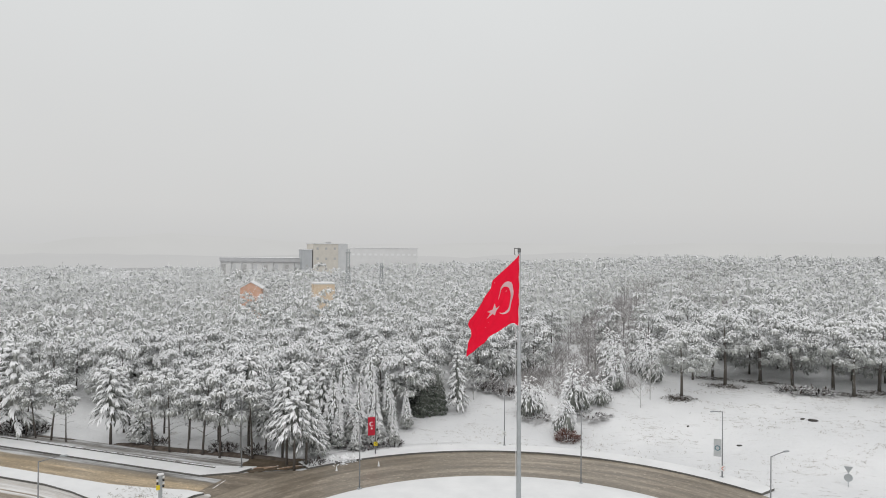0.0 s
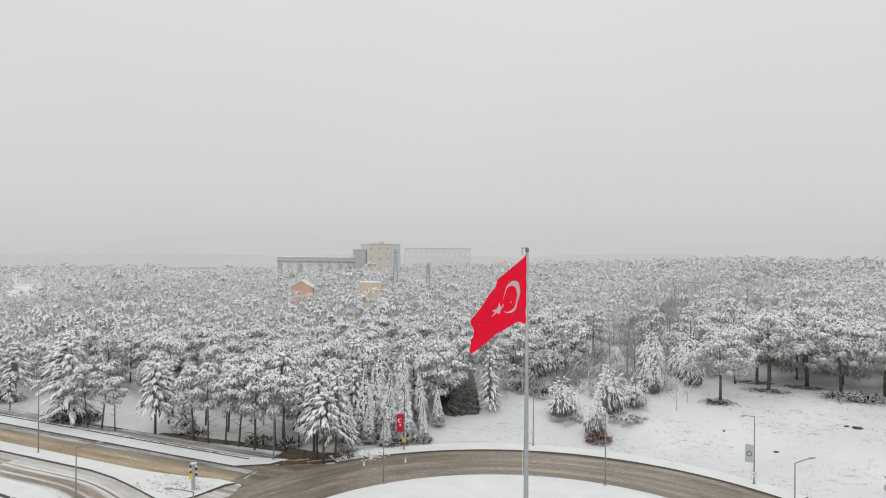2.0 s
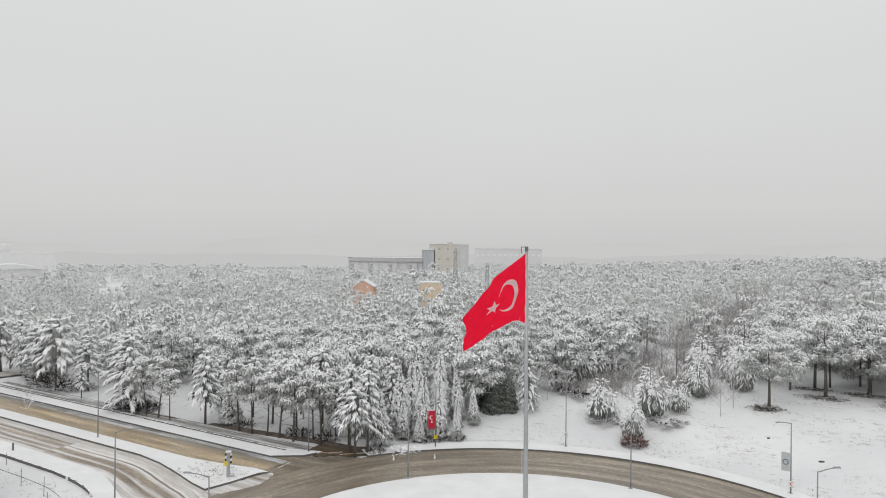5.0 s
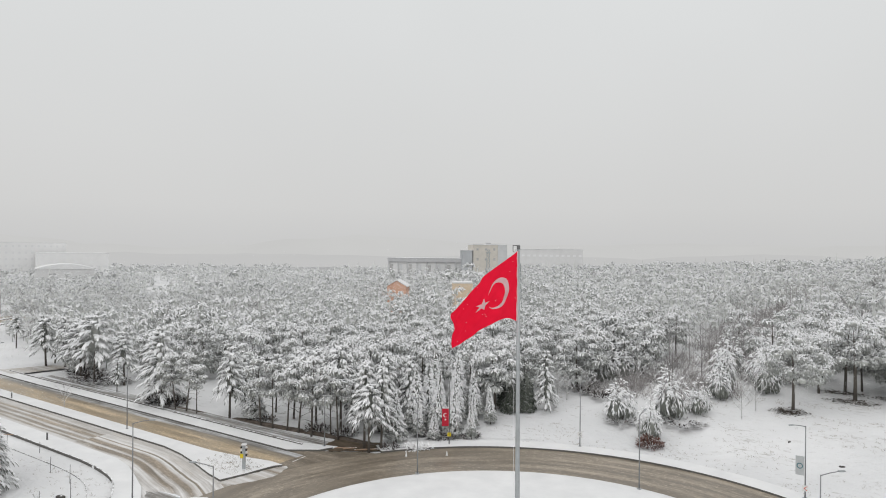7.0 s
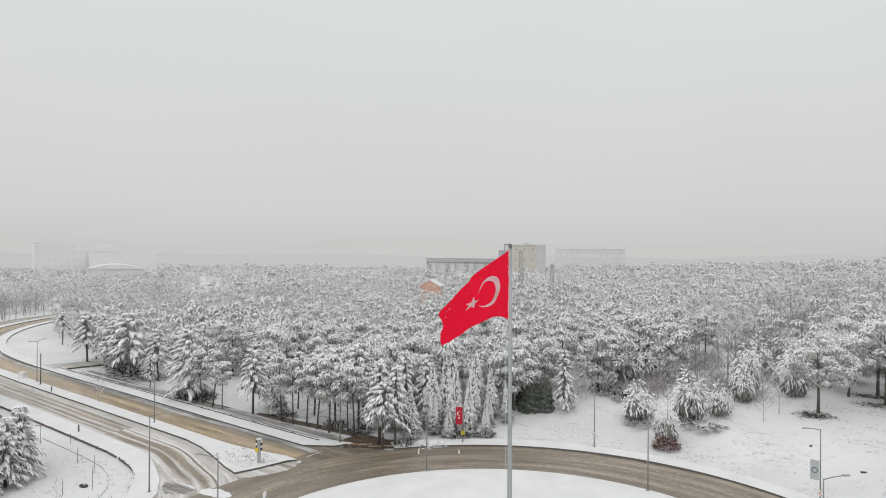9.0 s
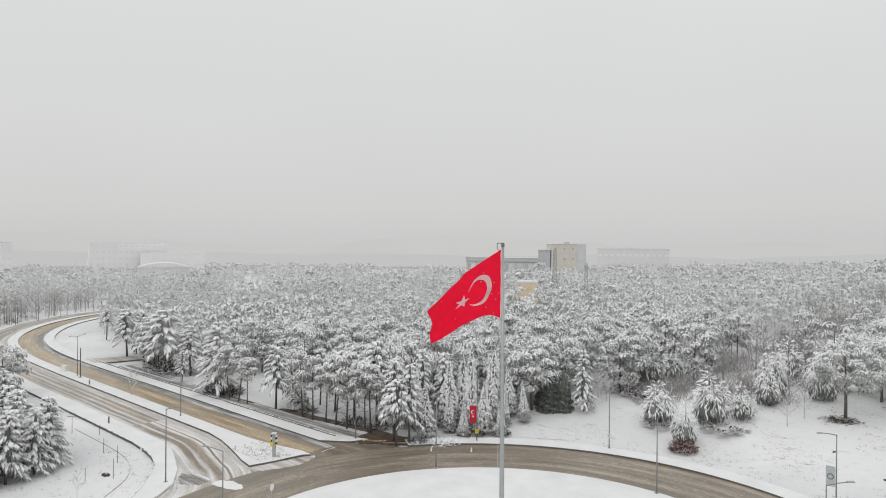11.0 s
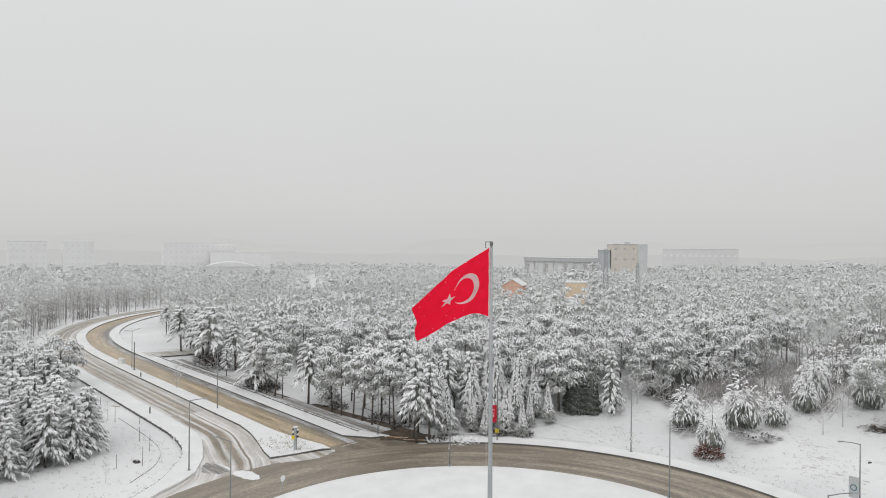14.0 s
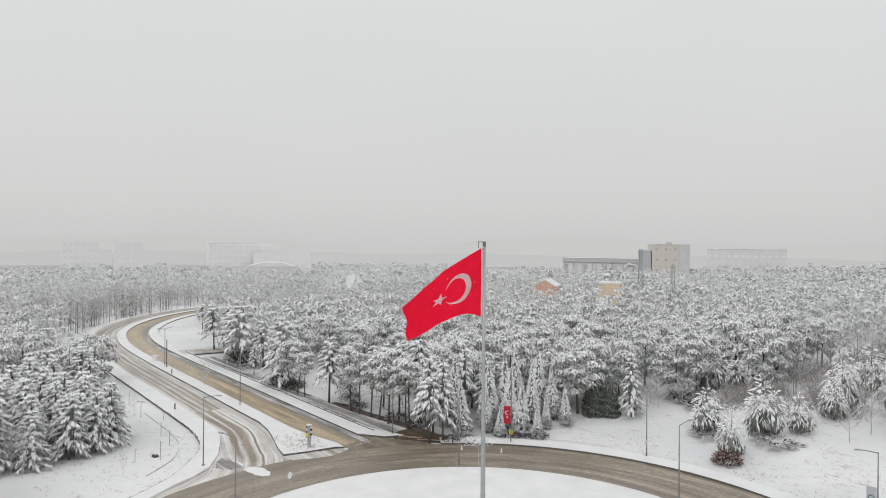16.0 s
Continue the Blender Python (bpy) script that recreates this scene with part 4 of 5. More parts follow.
def light_pine(lobes, per, size, fat):
    """A pine of the wood's depth, with fewer and broader shoots."""
    return with_stem(dome_crown(RNG, 10, RNG.uniform(1.2, 2.4), RNG.uniform(2.9, 3.6), lobes, per, size, fat, slight=True), 6)


def light_spire(boughs, per, size):
    """A pointed conifer that stands up out of the wood."""
    return with_stem(cone_crown(RNG, 11.5, 1.0, RNG.uniform(1.9, 2.4), boughs, per, size, 0.45), 10)


MID = [light_pine(14, 36, 0.58, 0.205) for _ in range(9)] + [light_spire(40, 6, 1.0)]
FAR = [light_pine(10, 15, 0.84, 0.23) for _ in range(8)] + [light_spire(25, 5, 1.3)]
FAINT = [light_pine(7, 10, 1.2, 0.25) for _ in range(6)] + [light_spire(15, 4, 1.8)]
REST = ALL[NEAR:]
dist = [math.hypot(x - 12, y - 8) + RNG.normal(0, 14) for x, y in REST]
# Tone follows distance, so the trees' own colours carry the haze.
for a, b, shapes, tone, label in ((0, 150, MID, 0, "snow-laden pine wood"), (150, 210, FAR, 1, "snowy pine wood farther off, paled as by haze"), (210, 300, FAR, 2, "distant pine wood in haze-paled colours"), (300, 900, FAINT, 3, "pine wood near the horizon in the palest haze colours")):
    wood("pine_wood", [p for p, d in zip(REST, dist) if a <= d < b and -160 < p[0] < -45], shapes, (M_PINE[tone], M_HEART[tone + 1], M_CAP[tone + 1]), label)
    # Both flanks take the next tone: heavier haze, again only in colour.
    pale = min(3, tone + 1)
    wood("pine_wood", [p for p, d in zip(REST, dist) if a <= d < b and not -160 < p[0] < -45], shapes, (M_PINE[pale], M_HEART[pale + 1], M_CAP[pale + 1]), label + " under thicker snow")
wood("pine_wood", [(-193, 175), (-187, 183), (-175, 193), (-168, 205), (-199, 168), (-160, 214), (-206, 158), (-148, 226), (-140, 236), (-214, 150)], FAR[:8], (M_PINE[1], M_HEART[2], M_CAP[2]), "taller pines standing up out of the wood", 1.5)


# ---- bare trees and scrub ----
def bare_mesh(rng, h, forks, twigs, sides=3):
    """A leafless tree: trunk, rising limbs and fine twigs."""
    pieces = [tube([(0, 0, -0.2), (0.05, 0, h * 0.45), (0.1, 0.05, h * 0.95)], [h * 0.011, h * 0.007, 0.008], 5)]
    for k in range(forks):
        s = 0.22 + 0.68 * k / forks
        a = k * 2.4 + rng.normal(0, 0.4)
        ln = h * (0.42 - 0.25 * s) * rng.uniform(0.8, 1.2)
        p = Vector((0.1 * s, 0.05 * s, h * s))
        q = p + Vector((math.cos(a) * 0.75, math.sin(a) * 0.75, 0.75)) * ln
        pieces.append(tube([p, p.lerp(q, 0.5) + Vector((0, 0, -0.05 * ln)), q], [h * 0.005, h * 0.0035, 0.007], sides))
        for j in range(twigs):
            t = rng.uniform(0.3, 1.0)
            b = a + rng.normal(0, 0.9)
            o = p.lerp(q, t)
            e = o + Vector((math.cos(b) * 0.7, math.sin(b) * 0.7, rng.uniform(0.1, 0.9))) * ln * rng.uniform(0.25, 0.5)
            pieces.append(tube([o, e], [0.026, 0.011], sides))
    return joined(pieces)


BARE = [raw("limb_work", *bare_mesh(RNG, 6, 14, 8)) for _ in range(3)]
for me in BARE:
    me.materials.append(M_TWIG)


def bare_tree(x, y, h, k, spread=1.0, label="leafless tree with frosted grey twigs", category="tree"):
    ob = thing("bare_tree", label, category, "bare trees", at=Matrix.LocRotScale((x, y, land(x, y)), Euler((0, 0, k * 1.7)), (h / 6 * spread, h / 6 * spread, h / 6)))
    new("limb_work", BARE[k % 3]).parent = ob


for k, (x, y, h, w) in enumerate(((-94.4, 55.8, 4.6, 1.0), (-140, 45.0, 6.5, 1.1), (-6.2, 101.5, 5.5, 1.0), (-5.0, 104.5, 6, 1), (-31, 100, 4.2, 1.5), (-29, 103, 4.0, 1.6), (-33, 101, 4.5, 1.4), (-20, 108, 5, 1.4), (-24, 112, 5.5, 1.5), (-27, 121, 6, 1.5), (-9, 113, 5, 1.4), (-30, 133, 6, 1.4), (-52.5, 33, 3.0, 0.6), (-80, 40.7, 3.2, 0.7), (-60.5, 21, 6, 1.4), (-61, 23.5, 5.5, 1.5), (-59.5, 24.5, 4.5, 1.6), (-62.5, 26, 6, 1.4), (-66, 24, 6, 1.4))):
    bare_tree(x, y, h, k, w)


def bare_belt():
    """The leafless belt beyond the far bend and round the far clearing."""
    shapes = [bare_mesh(RNG, 9, 10, 3) for _ in range(3)]
    tri = [(np.array([tuple(p) for p in v]), np.array([(f[0], f[i], f[i + 1]) for f in fs for i in range(1, len(f) - 1)])) for v, fs in shapes]
    spots = []
    for k in range(250):
        t = RNG.random()
        x = -182 - 95 * t
        y = 55 + 0.0062 * (x + 150) ** 2 - 12 - 42 * RNG.random() ** 1.5
        spots.append((x, y))
    for k in range(36):
        a, r = RNG.uniform(0, 6.28), math.sqrt(RNG.random())
        spots.append((6 + 16 * r * math.cos(a), 300 + 45 * r * math.sin(a)))
    spots += [(strip(y) + RNG.uniform(-8, 8), y) for y in RNG.uniform(118, 250, 40)] + [(6 + RNG.uniform(-8, 8), y) for y in RNG.uniform(175, 206, 34)]
    spots += [(x, y) for x, y in zip(RNG.uniform(-225, -125, 300), RNG.uniform(76, 142, 300)) if noise.noise((x * 0.03, y * 0.04, 4)) > 0.0 and y > 55 + 0.0062 * max(0, -150 - x) ** 2 + 22][:110]
    spots += [(x + 2.5, y + 1) for x, y in REST[::40] if 110 < math.hypot(x, y) < 330]
    wood("bare_wood", spots, tri, (M_BARE,), "leafless frosted trees in a grey belt")


bare_belt()


def frost_brush():
    """Knee- to head-high leafless brush, whitened by frost, along the open strip through the wood."""
    vs = []
    for k in range(460):
        y = 104 + 140 * RNG.random() ** 1.3
        x = strip(y) + RNG.uniform(-11, 11)
        if y < 108 and x > -12:
            continue
        n, high = 90, RNG.uniform(0.8, 2.6)
        foot = np.array((x, y, land(x, y))) + RNG.normal(0, 1, (n, 3)) * (0.9, 0.9, 0)
        way = RNG.normal(0, 0.7, (n, 3)) + (0, 0, 1)
        ln = high * RNG.uniform(0.4, 1.0, n)[:, None]
        side = RNG.normal(0, 1, (n, 3)) * 0.022
        lift = np.array((0, 0, 1)) * ln * RNG.uniform(0, 0.5, n)[:, None]
        vs.append(np.stack([foot + lift - side, foot + lift + side, foot + lift + way * ln * 0.7], 1).reshape(-1, 3))
    v = np.concatenate(vs)
    tagged(put("frosted_brush", raw("frosted_brush", v, np.arange(len(v)).reshape(-1, 3)), M_BARE), "pale frosted leafless brush in the open strip", "brush", kind="stuff")


frost_brush()
M_SCRUB = snowy("dark_scrub", (0.035, 0.028, 0.024), (0.09, 0.07, 0.06), 0.72, 1.15)


def tuft_dome(rng, n, wide, high, size):
    az, up = rng.random(n) * 6.283, np.abs(rng.normal(0.5, 0.4, n))
    r = np.sqrt(rng.random(n)) * wide * 0.75
    roots = np.stack([np.cos(az) * r, np.sin(az) * r, (1 - (r / wide) ** 2) * high * 0.55 * rng.random(n)], 1)
    ln = size * rng.uniform(0.6, 1.3, n)
    return fingers(roots, away(az + rng.normal(0, 0.5, n), up), ln, 0.07 * ln + 0.02, 0.06 * ln + 0.02, np.full(n, 0.1))


SCRUB = [raw("thicket", *tuft_dome(RNG, 150, 1.6, 1.0, 0.8), True) for _ in range(3)]
for me in SCRUB:
    me.materials.append(M_SCRUB)


def shrub(x, y, wide, high, k, label="low dark leafless shrub with little snow"):
    ob = thing("shrub", label, "shrub", "shrubs under the trees", at=Matrix.LocRotScale((x, y, land(x, y) - 0.05), Euler((0, 0, k * 1.3)), (wide, wide, high)))
    new("thicket", SCRUB[k % 3]).parent = ob


for k, (x, y, w, h) in enumerate(((-112, 70.2, 2.2, 1.5), (-116, 71.0, 2.4, 1.6), (-119.5, 72.2, 2.2, 1.6), (-108, 71.4, 2.0, 1.2), (-123, 73.4, 2.2, 1.5), (-87.2, 67.8, 1.8, 1.6), (-89.0, 69.0, 2.0, 1.5), (-84.6, 68.2, 1.6, 1.3), (-64.5, 69.8, 1.0, 1.0), (-55, 70.6, 1.2, 1.1), (-50.5, 71.2, 1.2, 1.0), (15.6, 113.4, 2.0, 1.2), (18.6, 113.6, 1.8, 1.1), (-38.6, 77.6, 1.3, 0.9), (-40.0, 77.9, 1.2, 0.8), (-36.0, 80.2, 1.0, 0.9), (-41.5, 69.8, 0.9, 0.9), (-20.6, 96.0, 1.7, 0.7), (-13.0, 98.2, 2.0, 0.7), (-26, 103, 1.6, 1.2), (-30, 105, 1.8, 1.3))):
    shrub(x, y, w, h, k)
M_LITTER = snowy("needle_litter", (0.06, 0.05, 0.042), (0.13, 0.11, 0.09), 1.0, 1.3, 0.95, 1.4)


def bare_patch(x, y, wide, deep, k):
    """Ground under a dense crown that the snow has not reached: a low ragged mat of needles and dead grass."""
    rng = np.random.default_rng(40 + k)
    n = 420
    q = np.sqrt(rng.random(n)) * (0.75 + 0.25 * np.sin(3 * np.arange(n)))
    a = rng.random(n) * 6.283
    px, py = x + wide * q * np.cos(a), y + deep * q * np.sin(a)
    roots = np.stack([px, py, [land(u, v) + 0.02 for u, v in zip(px, py)]], 1)
    ln = rng.uniform(0.25, 0.6, n)
    v, f = fingers(roots, away(rng.random(n) * 6.283, rng.uniform(0.0, 0.35, n)), ln, 0.22 * ln, 0.05 * ln, np.full(n, 0.1))
    tagged(put("bare_patch", raw("bare_patch", v, f), M_LITTER), "dark bare ground with dead grass under a pine", "ground patch", kind="stuff")


for k, (x, y, w, d) in enumerate(((-1.0, 105.4, 2.6, 1.6), (5.8, 115.4, 3.8, 2.2), (4.0, 121.4, 3.6, 2.0), (11.6, 120.2, 4.4, 2.0), (16.2, 116.6, 4.0, 2.0), (22.4, 114.6, 5.0, 2.2), (28.0, 117.6, 4.4, 2.2))):
    bare_patch(x, y, w, d, k)
M_STONE = snowy("wet_stone", (0.06, 0.055, 0.05), (0.06, 0.055, 0.05), 0.9, 1.15, 0.8, 3.0)


def boulder(x, y, size, turn):
    ob = thing("boulder", "dark wet boulder lying in the snow", "rock", "stones in the snow", at=pose(x, y, land(x, y) - 0.1, 0, 0, turn))
    rock = bmesh.new()
    bmesh.ops.create_icosphere(rock, subdivisions=3, radius=1.0)
    for v in rock.verts:
        v.co = (Vector((v.co.x * 0.62, v.co.y * 0.36, v.co.z * 0.26)) * (1 + 0.22 * noise.noise(v.co * 1.7 + Vector((turn, 0, 0)))) + Vector((0, 0, 0.12))) * size
    part("stone", rock, M_STONE, ob, smooth=True)


for x, y, size, turn in ((-57.6, 37.7, 1.0, 0), (15.5, 98.5, 0.95, 160), (14.4, 99.2, 0.6, 40), (6.2, 91.5, 0.6, 20), (0.2, 96.6, 0.5, 75)):
    boulder(x, y, size, turn)
RUSSET = thing("russet_bush", "low rust-brown leafy bush under a young pine", "bush", at=pose(-14.9, 89.9, land(-14.9, 89.9) - 0.1))
put("leaves", raw("leaves", *tuft_dome(RNG, 520, 1.9, 2.6, 0.6), True), M_RUST, RUSSET)


def dry_grass():
    """Tips of dead grass and weeds that stand out of the snow."""
    rng = np.random.default_rng(5)
    base = []
    while len(base) < 1500:
        x, y = rng.uniform(-45, 60), rng.uniform(78, 114)
        r = math.hypot(x - POLE_X, y - POLE_Y)
        if 37 < r and noise.noise((x * 0.13, y * 0.2, 9)) + 0.25 * noise.noise((x * 0.6, y * 0.6, 2)) > rng.uniform(-0.15, 0.45) and not (x > 8 and y < 80 + (x - 13) * 1.1):
            base.append((x, y, land(x, y)))
    for _ in range(260):
        x, y = rng.uniform(-80, -47), rng.uniform(24, 43)
        base.append((x, y, land(x, y)))
    for _ in range(150):
        base.append((rng.uniform(-56, -48.3), rng.uniform(51.5, 56), 0.24))
    base = np.repeat(np.array(base), 4, axis=0) + rng.normal(0, 0.12, (4 * len(base), 3)) * (1.4, 1, 0)
    n = len(base)
    az = rng.uniform(0, 6.28, n)
    v, f = fingers(base - (0, 0, 0.02), away(az, rng.uniform(0.15, 1.0, n)), rng.uniform(0.10, 0.38, n), np.full(n, 0.018), np.full(n, 0.015), np.full(n, 0.1))
    tagged(put("dry_grass", raw("dry_grass", v, f), M_STRAW), "dry grass tips poking through the snow", "grass", kind="stuff")


M_STRAW = plain("dead_grass", (0.24, 0.205, 0.16), 0.9, 0, 0.3, 2.0)
dry_grass()


# ---- falling snow: a drifting veil of flakes that thickens with distance ----
def snowflake_skin():
    m, nt, b = tree_of("snowflakes", 0.9)
    b.inputs["Base Color"].default_value = (0.80, 0.805, 0.81, 1)
    glow = node(nt, "ShaderNodeBsdfTranslucent", Color=(0.86, 0.865, 0.87, 1))
    mixed = node(nt, "ShaderNodeMixShader", Fac=0.5)
    out = nt.nodes["Material Output"]
    nt.links.new(b.outputs[0], mixed.inputs[1])
    nt.links.new(glow.outputs[0], mixed.inputs[2])
    nt.links.new(mixed.outputs[0], out.inputs["Surface"])
    return m


M_FLAKE = snowflake_skin()


def falling_snow(name, count, near, far, low, high, size, grow, label):
    """Flakes between two distances from the island, evenly thick along the way; size in metres, plus grow for each metre."""
    rng = np.random.default_rng(21)
    d, fall = rng.uniform(near, far, 4 * count), rng.uniform(0.026, 0.2, 4 * count)
    z = high - d * fall
    keep = np.flatnonzero(z > low)[:count]
    d, z, count = d[keep], z[keep], len(keep)
    a = np.radians(rng.uniform(72, 178, count))
    c = np.stack([12 + d * np.cos(a), 8 + d * np.sin(a), z], 1)
    p, q = rng.normal(size=(count, 3)), rng.normal(size=(count, 3))
    p /= np.linalg.norm(p, axis=1, keepdims=True)
    q -= p * (p * q).sum(1, keepdims=True)
    q /= np.linalg.norm(q, axis=1, keepdims=True)
    s = (size + grow * d)[:, None]
    v = np.stack([c + p * s, c - p * s * 0.5 + q * s * 0.87, c - p * s * 0.5 - q * s * 0.87], 1).reshape(-1, 3)
    tagged(put(name, raw(name, v, np.arange(3 * count).reshape(-1, 3)), M_FLAKE), label, "snowfall", kind="stuff")


falling_snow("falling_snow", 60000, 60, 330, 4, 25.2, 0.0, 0.0006, "thick veil of falling snow drifting over the wood")
falling_snow("snowflake_flurry", 900, 14, 90, 1, 26, 0.022, 0.0, "scattered single snowflakes falling over the roundabout")


# ---- flagpole and flag ----
def flagpole():
    ob = thing("flagpole", "tall tapered grey steel flagpole on the traffic island", "flagpole", at=pose(POLE_X + 0.21, POLE_Y + 0.09, -0.16, 0.0, -0.25, 0))
    put("shaft", raw("shaft", *tube([(0, 0, 0.6), (0, 0, 8), (0, 0, 16), (0, 0, 25.45)], [0.22, 0.18, 0.145, 0.11], 20), True), M_STEEL, ob)
    put("base_flange", raw("base_flange", *tube([(0, 0, 0.7), (0, 0, 1.05), (0, 0, 1.12)], [0.42, 0.42, 0.26], 20)), M_STEEL, ob)
    v, f = joined([tube([(0, 0, 25.42), (0, 0, 25.66), (0, 0, 25.74)], [0.13, 0.13, 0.08], 16), tube([(0, 0, 25.70), (-0.28, -0.35, 25.70)], [0.035, 0.03], 6), tube([(-0.28, -0.35, 25.74), (-0.28, -0.35, 25.25), (-0.20, -0.25, 25.2)], [0.028, 0.028, 0.02], 6)])
    put("truck", raw("truck", v, f), M_DARKSTEEL, ob, "dark truck with a halyard bracket")
    put("halyard", raw("halyard", *tube([(-0.22, -0.28, 25.2), (-0.19, -0.24, 2.0)], [0.012, 0.012], 4)), M_WHITE, ob)


flagpole()
HOIST, FLY = 5.35, 7.8
FLAG_AT = (POLE_X + 0.16, POLE_Y - 0.11, 25.12)


def waved(u, v, out=0.0):
    """A point of the cloth: u from hoist to fly, v from the top edge down, 0 to 1; out lifts it off the cloth."""
    def at(u, v):
        along, down = u * FLY, v * HOIST
        ripple = 0.46 * u**0.8 * math.sin(1.5 + 5.6 * u - 1.4 * v) + 0.20 * u**0.7 * math.sin(11 * u + 4.5 * v) + 0.07 * math.sin(23 * u - 9 * v) * u**0.5 + 0.028 * math.sin(34 * u + 15 * v) * min(1, 2 * u) + 0.025 * math.sin(14 * u - 26 * v)
        way = radians(246 + 8 * math.sin(2.6 * u + 0.6 * v))
        run = along * (0.80 - 0.06 * v) + 0.10 * u * math.sin(9 * v + 1.0)
        x = math.cos(way) * run - math.sin(way) * ripple
        y = math.sin(way) * run + math.cos(way) * ripple
        z = -down * (1 - 0.48 * u) - 0.40 * along - 0.022 * along * along + 0.20 * u * math.sin(7 * u + 1.0) * v + 0.75 * v * math.sin(3.14 * min(1, u * 1.15)) * (1 - 0.3 * u)
        return Vector((x, y, z))
    p = at(u, v)
    if out:
        a, b = at(u + 0.004, v) - p, at(u, v + 0.004) - p
        p = p + a.cross(b).normalized() * out
    return p


def flag():
    ob = thing("flag", "red flag with a white crescent and star, waving on the flagpole", "flag", at=pose(*FLAG_AT))
    nu, nv = 72, 44
    verts = [waved(i / nu, j / nv) for j in range(nv + 1) for i in range(nu + 1)]
    w = nu + 1
    faces = [(j * w + i, j * w + i + 1, (j + 1) * w + i + 1, (j + 1) * w + i) for j in range(nv) for i in range(nu)]
    put("cloth", raw("cloth", verts, faces, True), M_RED, ob)

    def stitched(name, cells, label):
        """Quads of the flag's own plane, in hoist lengths, laid on both faces."""
        v, f = [], []
        for out in (0.032, -0.032):
            for cell in cells:
                n = len(v)
                v += [waved(a * HOIST / FLY, b, out) for a, b in cell]
                f.append(tuple(range(n, n + len(cell))))
        put(name, raw(name, v, f, True), M_EMBLEM, ob, label)

    stitched("hoist_band", [((0.0, k / 20), (0.033, k / 20), (0.033, (k + 1) / 20), (0.0, (k + 1) / 20)) for k in range(20)], "white hoist band")
    # The crescent: outer circle of half the hoist, inner circle of 0.4, shifted towards the fly.
    c0, r0, c1, r1 = 0.5, 0.265, 0.56, 0.212
    tip = math.acos((r0**2 - r1**2 + (c1 - c0) ** 2) / (2 * (c1 - c0) * r0))
    cells, n = [], 64
    def rim(a):
        o = (c0 + r0 * math.cos(a), 0.5 + r0 * math.sin(a))
        b = math.atan2(o[1] - 0.5, o[0] - c1)
        return o, (c1 + r1 * math.cos(b), 0.5 + r1 * math.sin(b))
    for k in range(n):
        a0, a1 = tip + (2 * math.pi - 2 * tip) * k / n, tip + (2 * math.pi - 2 * tip) * (k + 1) / n
        (p0, q0), (p1, q1) = rim(a0), rim(a1)
        for s in range(2):
            g = lambda p, q, t: (p[0] + (q[0] - p[0]) * t, p[1] + (q[1] - p[1]) * t)  # noqa: E731
            cells.append((g(p0, q0, s / 2), g(p1, q1, s / 2), g(p1, q1, (s + 1) / 2), g(p0, q0, (s + 1) / 2)))
    stitched("crescent", cells, "white crescent")
    cx, R = 0.855, 0.125
    pts = [(cx + (R if k % 2 == 0 else R * 0.382) * math.cos(math.pi + k * math.pi / 5), 0.5 + (R if k % 2 == 0 else R * 0.382) * math.sin(math.pi + k * math.pi / 5)) for k in range(10)]
    cells = []
    for k in range(10):
        a, b = pts[k], pts[(k + 1) % 10]
        for q in range(4):
            i, o = q / 4, (q + 1) / 4
            cells.append([(cx + (p[0] - cx) * s, 0.5 + (p[1] - 0.5) * s) for p, s in ((a, o), (b, o), (b, i), (a, i))][: 4 if q else 3])
    stitched("star", cells, "white five-pointed star")


flag()


# ---- street lamps ----
M_POST = plain("dull_galvanised_steel", (0.25, 0.255, 0.26), 0.5, 0.4)
def street_lamp(x, y, height, toward, arm=1.6, material=None, group="street lamps", z=None, double=False):
    z = land(x, y) if z is None else z
    ob = thing("street_lamp", "slim grey steel street lamp with two outreach arms" if double else "slim grey steel street lamp with a single outreach arm", "street lamp", group, at=pose(x, y, z, 0, 0, toward))
    put("post", raw("post", *tube([(0, 0, -0.1), (0, 0, height * 0.5), (0, 0, height)], [0.075, 0.062, 0.045], 10), True), material or M_POST, ob)
    for way in (1, -1)[: 2 if double else 1]:
        put("arm", raw("arm", *tube([(0, 0, height - 0.06), (way * arm * 0.5, 0, height + 0.12), (way * arm, 0, height + 0.22)], [0.045, 0.04, 0.035], 8), True), material or M_POST, ob)
        ends = sorted((way * (arm - 0.1), way * (arm + 0.5)))
        part("lamp_head", boxed(*ends, -0.12, 0.12, height + 0.17, height + 0.29, 0.04), M_STEEL, ob, "flat grey lamp head with snow on top")
    part("base_plate", boxed(-0.2, 0.2, -0.2, 0.2, 0.0, 0.12, 0.02), M_STEEL, ob)
    return ob


for x, y, h, a, z in ((-22.2, 84.6, 7.8, 100, 0.12), (-32.6, 63.9, 7.8, 140, 0.2), (-10.95, 73.8, 7.8, 90, 0.2), (3.62, 81.4, 7.4, 231, 0.12), (-48.4, 65.4, 7.8, 270, 0.14), (-75.7, 55.1, 8.6, 300, 0.14), (-50.2, 40.9, 7.8, 45, 0.14), (6.53, 64.5, 7.6, 42, 0.12), (-34.5, 38.6, 7.1, 206, 0.2), (-119.0, 55.9, 7.6, 300, 0.14)):
    street_lamp(x, y, h, a, z=z, double=x < -70)


